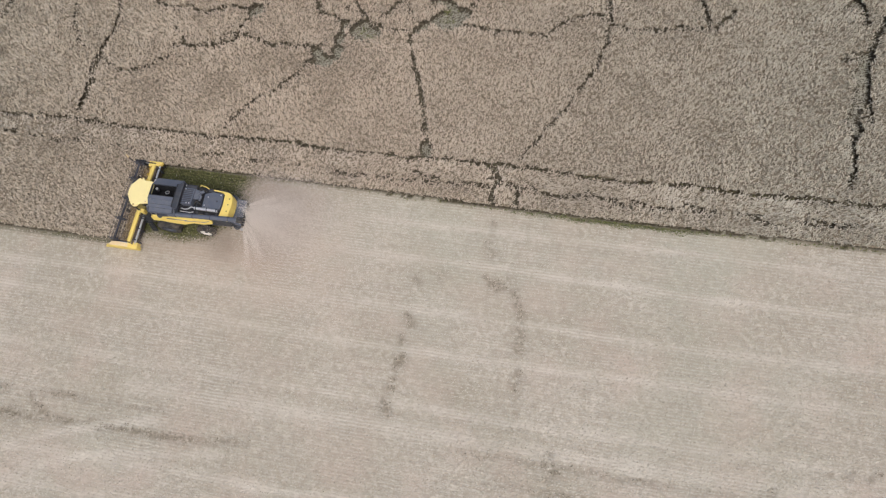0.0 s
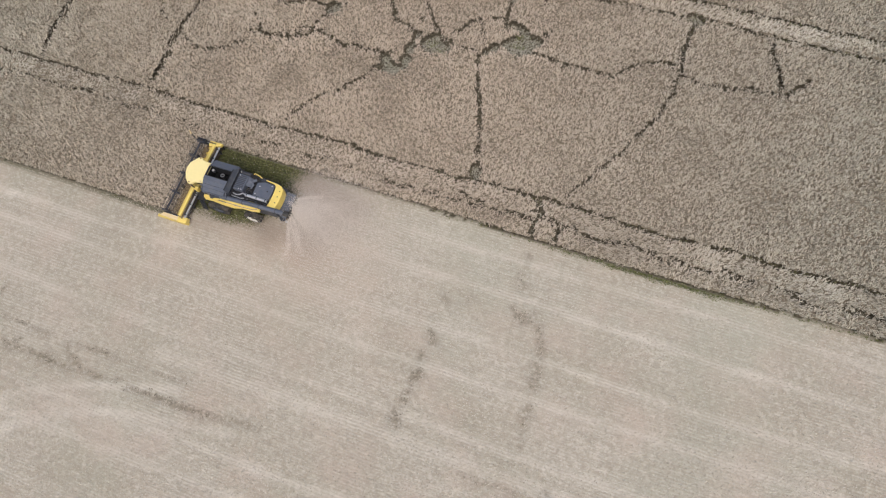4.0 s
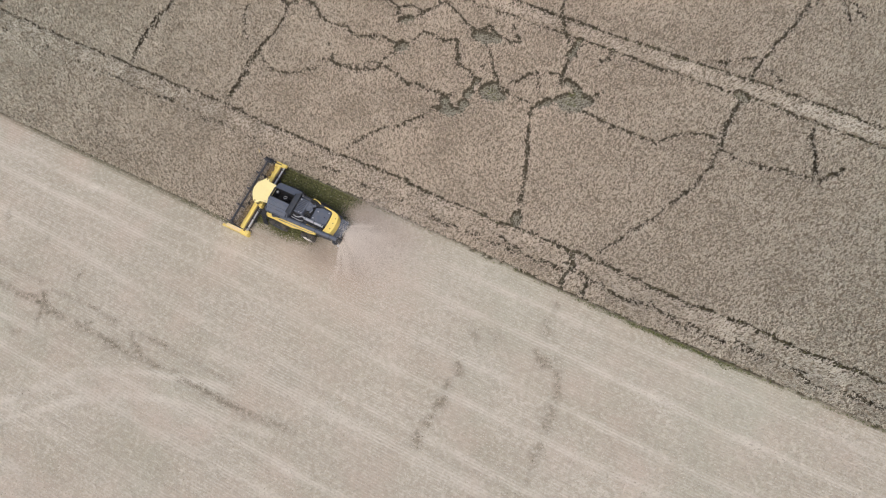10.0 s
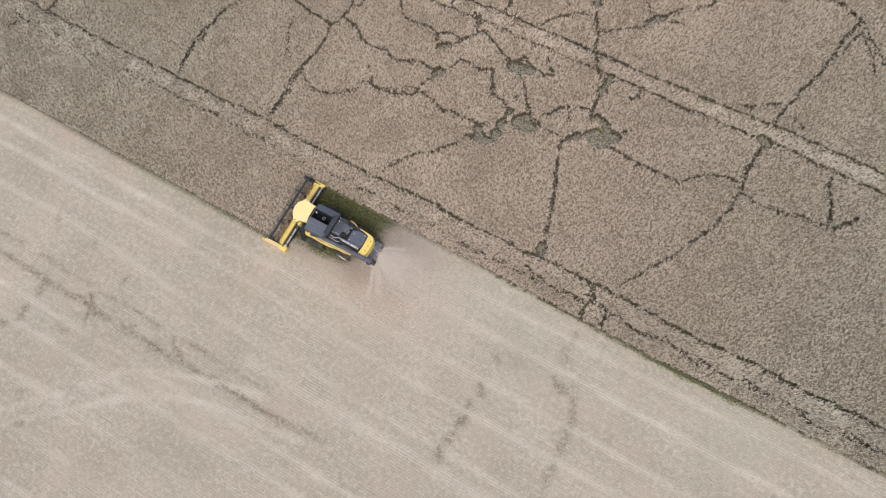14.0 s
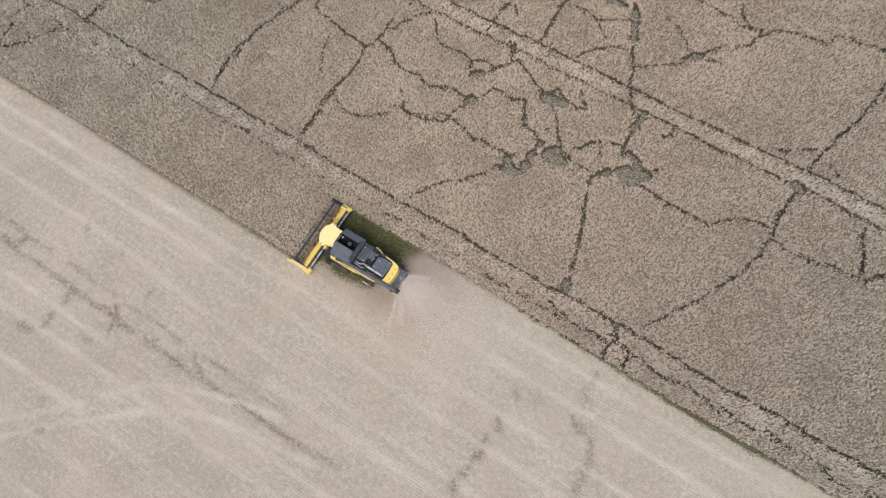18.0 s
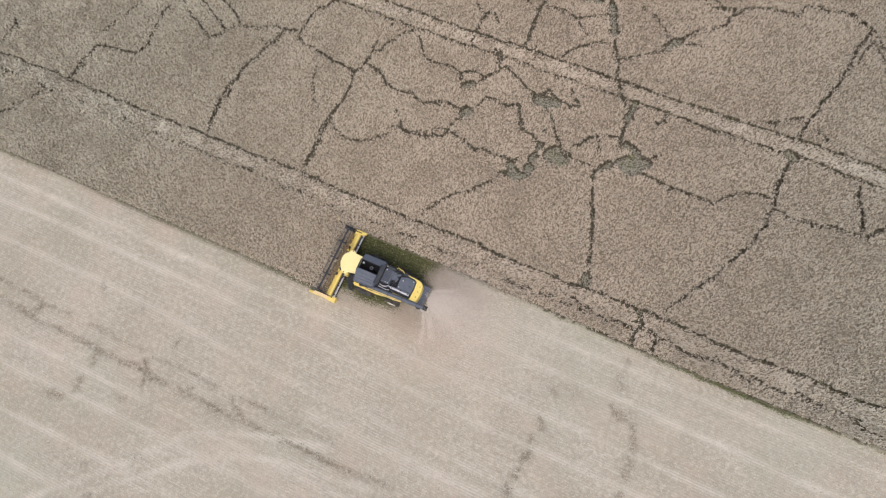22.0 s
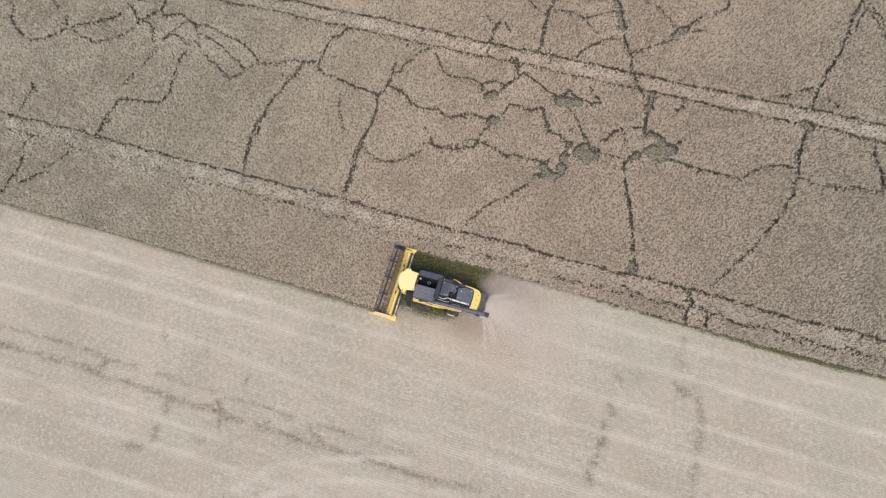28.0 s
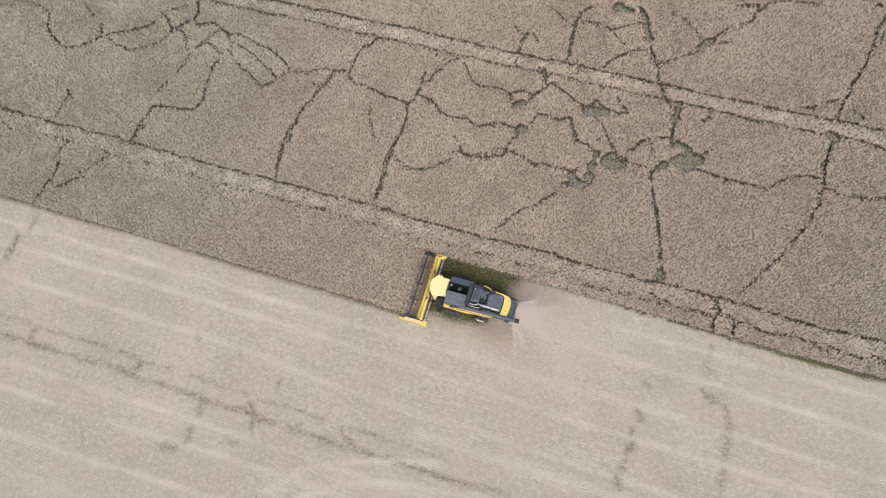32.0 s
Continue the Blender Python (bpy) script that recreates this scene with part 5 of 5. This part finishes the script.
for half, ya, yb in ((1, -3.55, -0.6), (-1, 0.6, 3.5)):
    bm = bmesh.new()
    last = None
    for i in range(5 * per + 1):
        t = i / (5 * per)
        y, ang = ya + (yb - ya) * t, half * 2 * math.pi * i / per
        a = bm.verts.new((-1.62 + 0.2 * math.cos(ang), y, 0.62 + 0.2 * math.sin(ang)))
        b = bm.verts.new((-1.62 + 0.33 * math.cos(ang), y, 0.62 + 0.33 * math.sin(ang)))
        if last:
            bm.faces.new((last[0], a, b, last[1]))
        last = (a, b)
    bmesh.ops.solidify(bm, geom=list(bm.faces), thickness=0.015)
    part("auger_flight", bm, YELLOW, header)
part("knife_bar", block(-2.68, -2.55, -3.72, 3.62, 0.08, 0.13, 0.01), DARK, header, "dark steel knife bar")
for i in range(72):
    y = -3.66 + i * 0.101
    part("knife_finger", rod((-2.66, y, 0.11), (-2.82, y, 0.1), 0.018, 6, 0.004), DARK, header)
RX, RZ, RR = -2.62, 1.15, 0.44
part("reel_shaft", rod((RX, -3.5, RZ), (RX, 3.5, RZ), 0.09, 12), REEL, header, "dark blue-black reel")
for k in range(6):
    t = math.pi / 3 * k + 0.35
    cx, cz = RX + RR * math.cos(t), RZ + RR * math.sin(t)
    bm = rod((cx, -3.5, cz), (cx, 3.5, cz), 0.013, 8)
    for i in range(46):
        y = -3.42 + i * 0.152
        rod((cx, y, cz), (cx + 0.05, y, cz - 0.2), 0.003, 3, bm=bm)
    part("reel_bat", bm, REEL, header, "dark tined reel bat")
for y in (-3.45, -1.65, 0.17, 1.98, 3.45):
    bm = bmesh.new()
    for k in range(6):
        t = math.pi / 3 * k + 0.35
        rod((RX, y, RZ), (RX + RR * math.cos(t), y, RZ + RR * math.sin(t)), 0.055, 6, bm=bm)
    part("reel_spider", bm, REEL, header)
for y in (-3.62, 3.58):
    part("reel_arm", pipe([(-1.1, y, 1.22), (-1.9, y, 1.3), (RX - 0.1, y, RZ + 0.02)], 0.055), DARK, header, "black reel arm")
    part("reel_cylinder", rod((-1.3, y, 0.9), (-2.1, y, 1.22), 0.04), STEEL, header)
part("crop_divider", prism([(-3.75, 0.25), (-3.0, 0.62), (-1.9, 0.95), (-0.62, 0.9), (-0.55, 0.3), (-2.4, 0.12), (-3.7, 0.18)], -3.98, -3.72, "y", 0.05), YELLOW, header, "yellow pointed crop divider")
part("divider_cover", prism([(-3.1, -3.93), (-2.9, -3.62), (-1.35, -3.55), (-1.2, -3.98)], 0.86, 0.98, "z", 0.04), CREAM, header, "cream divider cover")
part("end_guard", block(-1.4, -0.55, -4.05, -3.5, 0.45, 1.0, 0.08), YELLOW, header)
part("crop_divider", prism([(-3.6, 0.22), (-2.8, 0.6), (-1.9, 0.95), (-0.75, 0.9), (-0.7, 0.3), (-2.4, 0.12), (-3.55, 0.16)], 3.62, 3.74, "y", 0.03), DARK, header, "black crop divider")
part("end_plate", prism([(-1.75, 3.3), (-1.0, 3.4), (-0.62, 3.55), (-0.55, 3.78), (-1.75, 3.78)], 0.9, 1.22, "z", 0.04), YELLOW, header)
part("reel_bracket", block(-3.0, -2.15, 3.58, 3.78, 1.0, 1.25, 0.04), DARK, header, "black reel drive bracket")
part("divider_rod", pipe([(-3.4, 3.68, 0.5), (-3.9, 3.95, 0.75), (-4.15, 4.15, 0.85)], 0.03), DARK, header)
part("divider_tip", rod((-4.05, 4.05, 0.82), (-4.4, 4.3, 0.86), 0.09, 10, 0.02), CREAM, header, "cream divider tip")

# cut wheat lying on the header table
hx, hy = jittered(MX - 2.9, MX - 1.5, MY - 3.6, MY + 3.5, 0.1, 0.1)
cut = blades("cut_wheat", hx, hy, 0.24, 4, 0.22, 0.16, 0.04, (0.1, 0.0), CUT, 0.05)
tagged(cut, "loose cut wheat lying on the header table", "cut wheat", kind="stuff")

# ---------------------------------------------------------------- chaff thrown out behind
jets = []
for turn, reach in ((-70, 3.6), (-58, 3.3), (-50, 3.6), (-33, 2.5), (-20, 4.2), (-9, 2.6), (4, 5.6), (14, 4.4), (27, 2.2)):
    n = 1300 if turn < -30 else 2000
    r = reach * rng.beta(1.3, 1.5, n) * 1.1
    oy = MY - 0.75 + 1.5 * (turn + 70) / 97
    a = radians(turn) + rng.normal(0, 0.06, n) + 0.05 * np.sin(r * 1.3 + turn)
    jets.append(np.c_[MX + 7.95 + r * np.cos(a), oy + r * np.sin(a) + rng.normal(0, 0.05, n), np.clip(1.25 + 0.1 * r - 0.05 * r * r + rng.normal(0, 0.08, n), 0.06, 3)])
n = 62000
r, ang = rng.gamma(1.7, 2.1, n), rng.normal(0.0, 0.62, n)
jets.append(np.c_[MX + 8 + r * np.cos(ang), MY + r * np.sin(ang), np.clip(rng.gamma(1.5, 0.6, n), 0.06, 4)])
p = np.concatenate(jets)
p = p[(standing(p[:, 0], p[:, 1]) < 0.8) & (p[:, 0] > MX + 8.1 - 0.35 * np.maximum(0, MY - 1 - p[:, 1]))]
clouds = ((MX + 6.3, MY - 2.7, 0.9, 0.8, 7000), (MX + 8.6, MY + 2.3, 0.8, 0.8, 17000), (MX + 9.5, MY - 2.4, 1.5, 1.2, 7000), (MX + 11, MY + 1.8, 1.8, 1.2, 14000), (MX + 1.2, MY - 3.4, 2.0, 0.35, 4000))
px = np.concatenate([rng.normal(x, sd, k) for x, y, sd, se, k in clouds])
py = np.concatenate([rng.normal(y, se, k) for x, y, sd, se, k in clouds])
ok = standing(px, py) < 0.4
px, py = px[ok], py[ok]
dust = blades("flying_dust", px, py, rng.gamma(1.6, 0.35, len(px)) + 0.12, 1, 0.004, 0.028, 0.03, (0.0, 0.0), DUST, 0.004)
tagged(dust, "brown dust and straw bits whirled up beside the rear wheels", "dust", kind="stuff")
chaff_cloud = blades("flying_chaff", p[:, 0], p[:, 1], p[:, 2], 1, 0.004, 0.03, 0.034, (0.0, 0.0), CHAFF, 0.004)
tagged(chaff_cloud, "pale chaff and dust thrown out behind the combine", "chaff", kind="stuff")
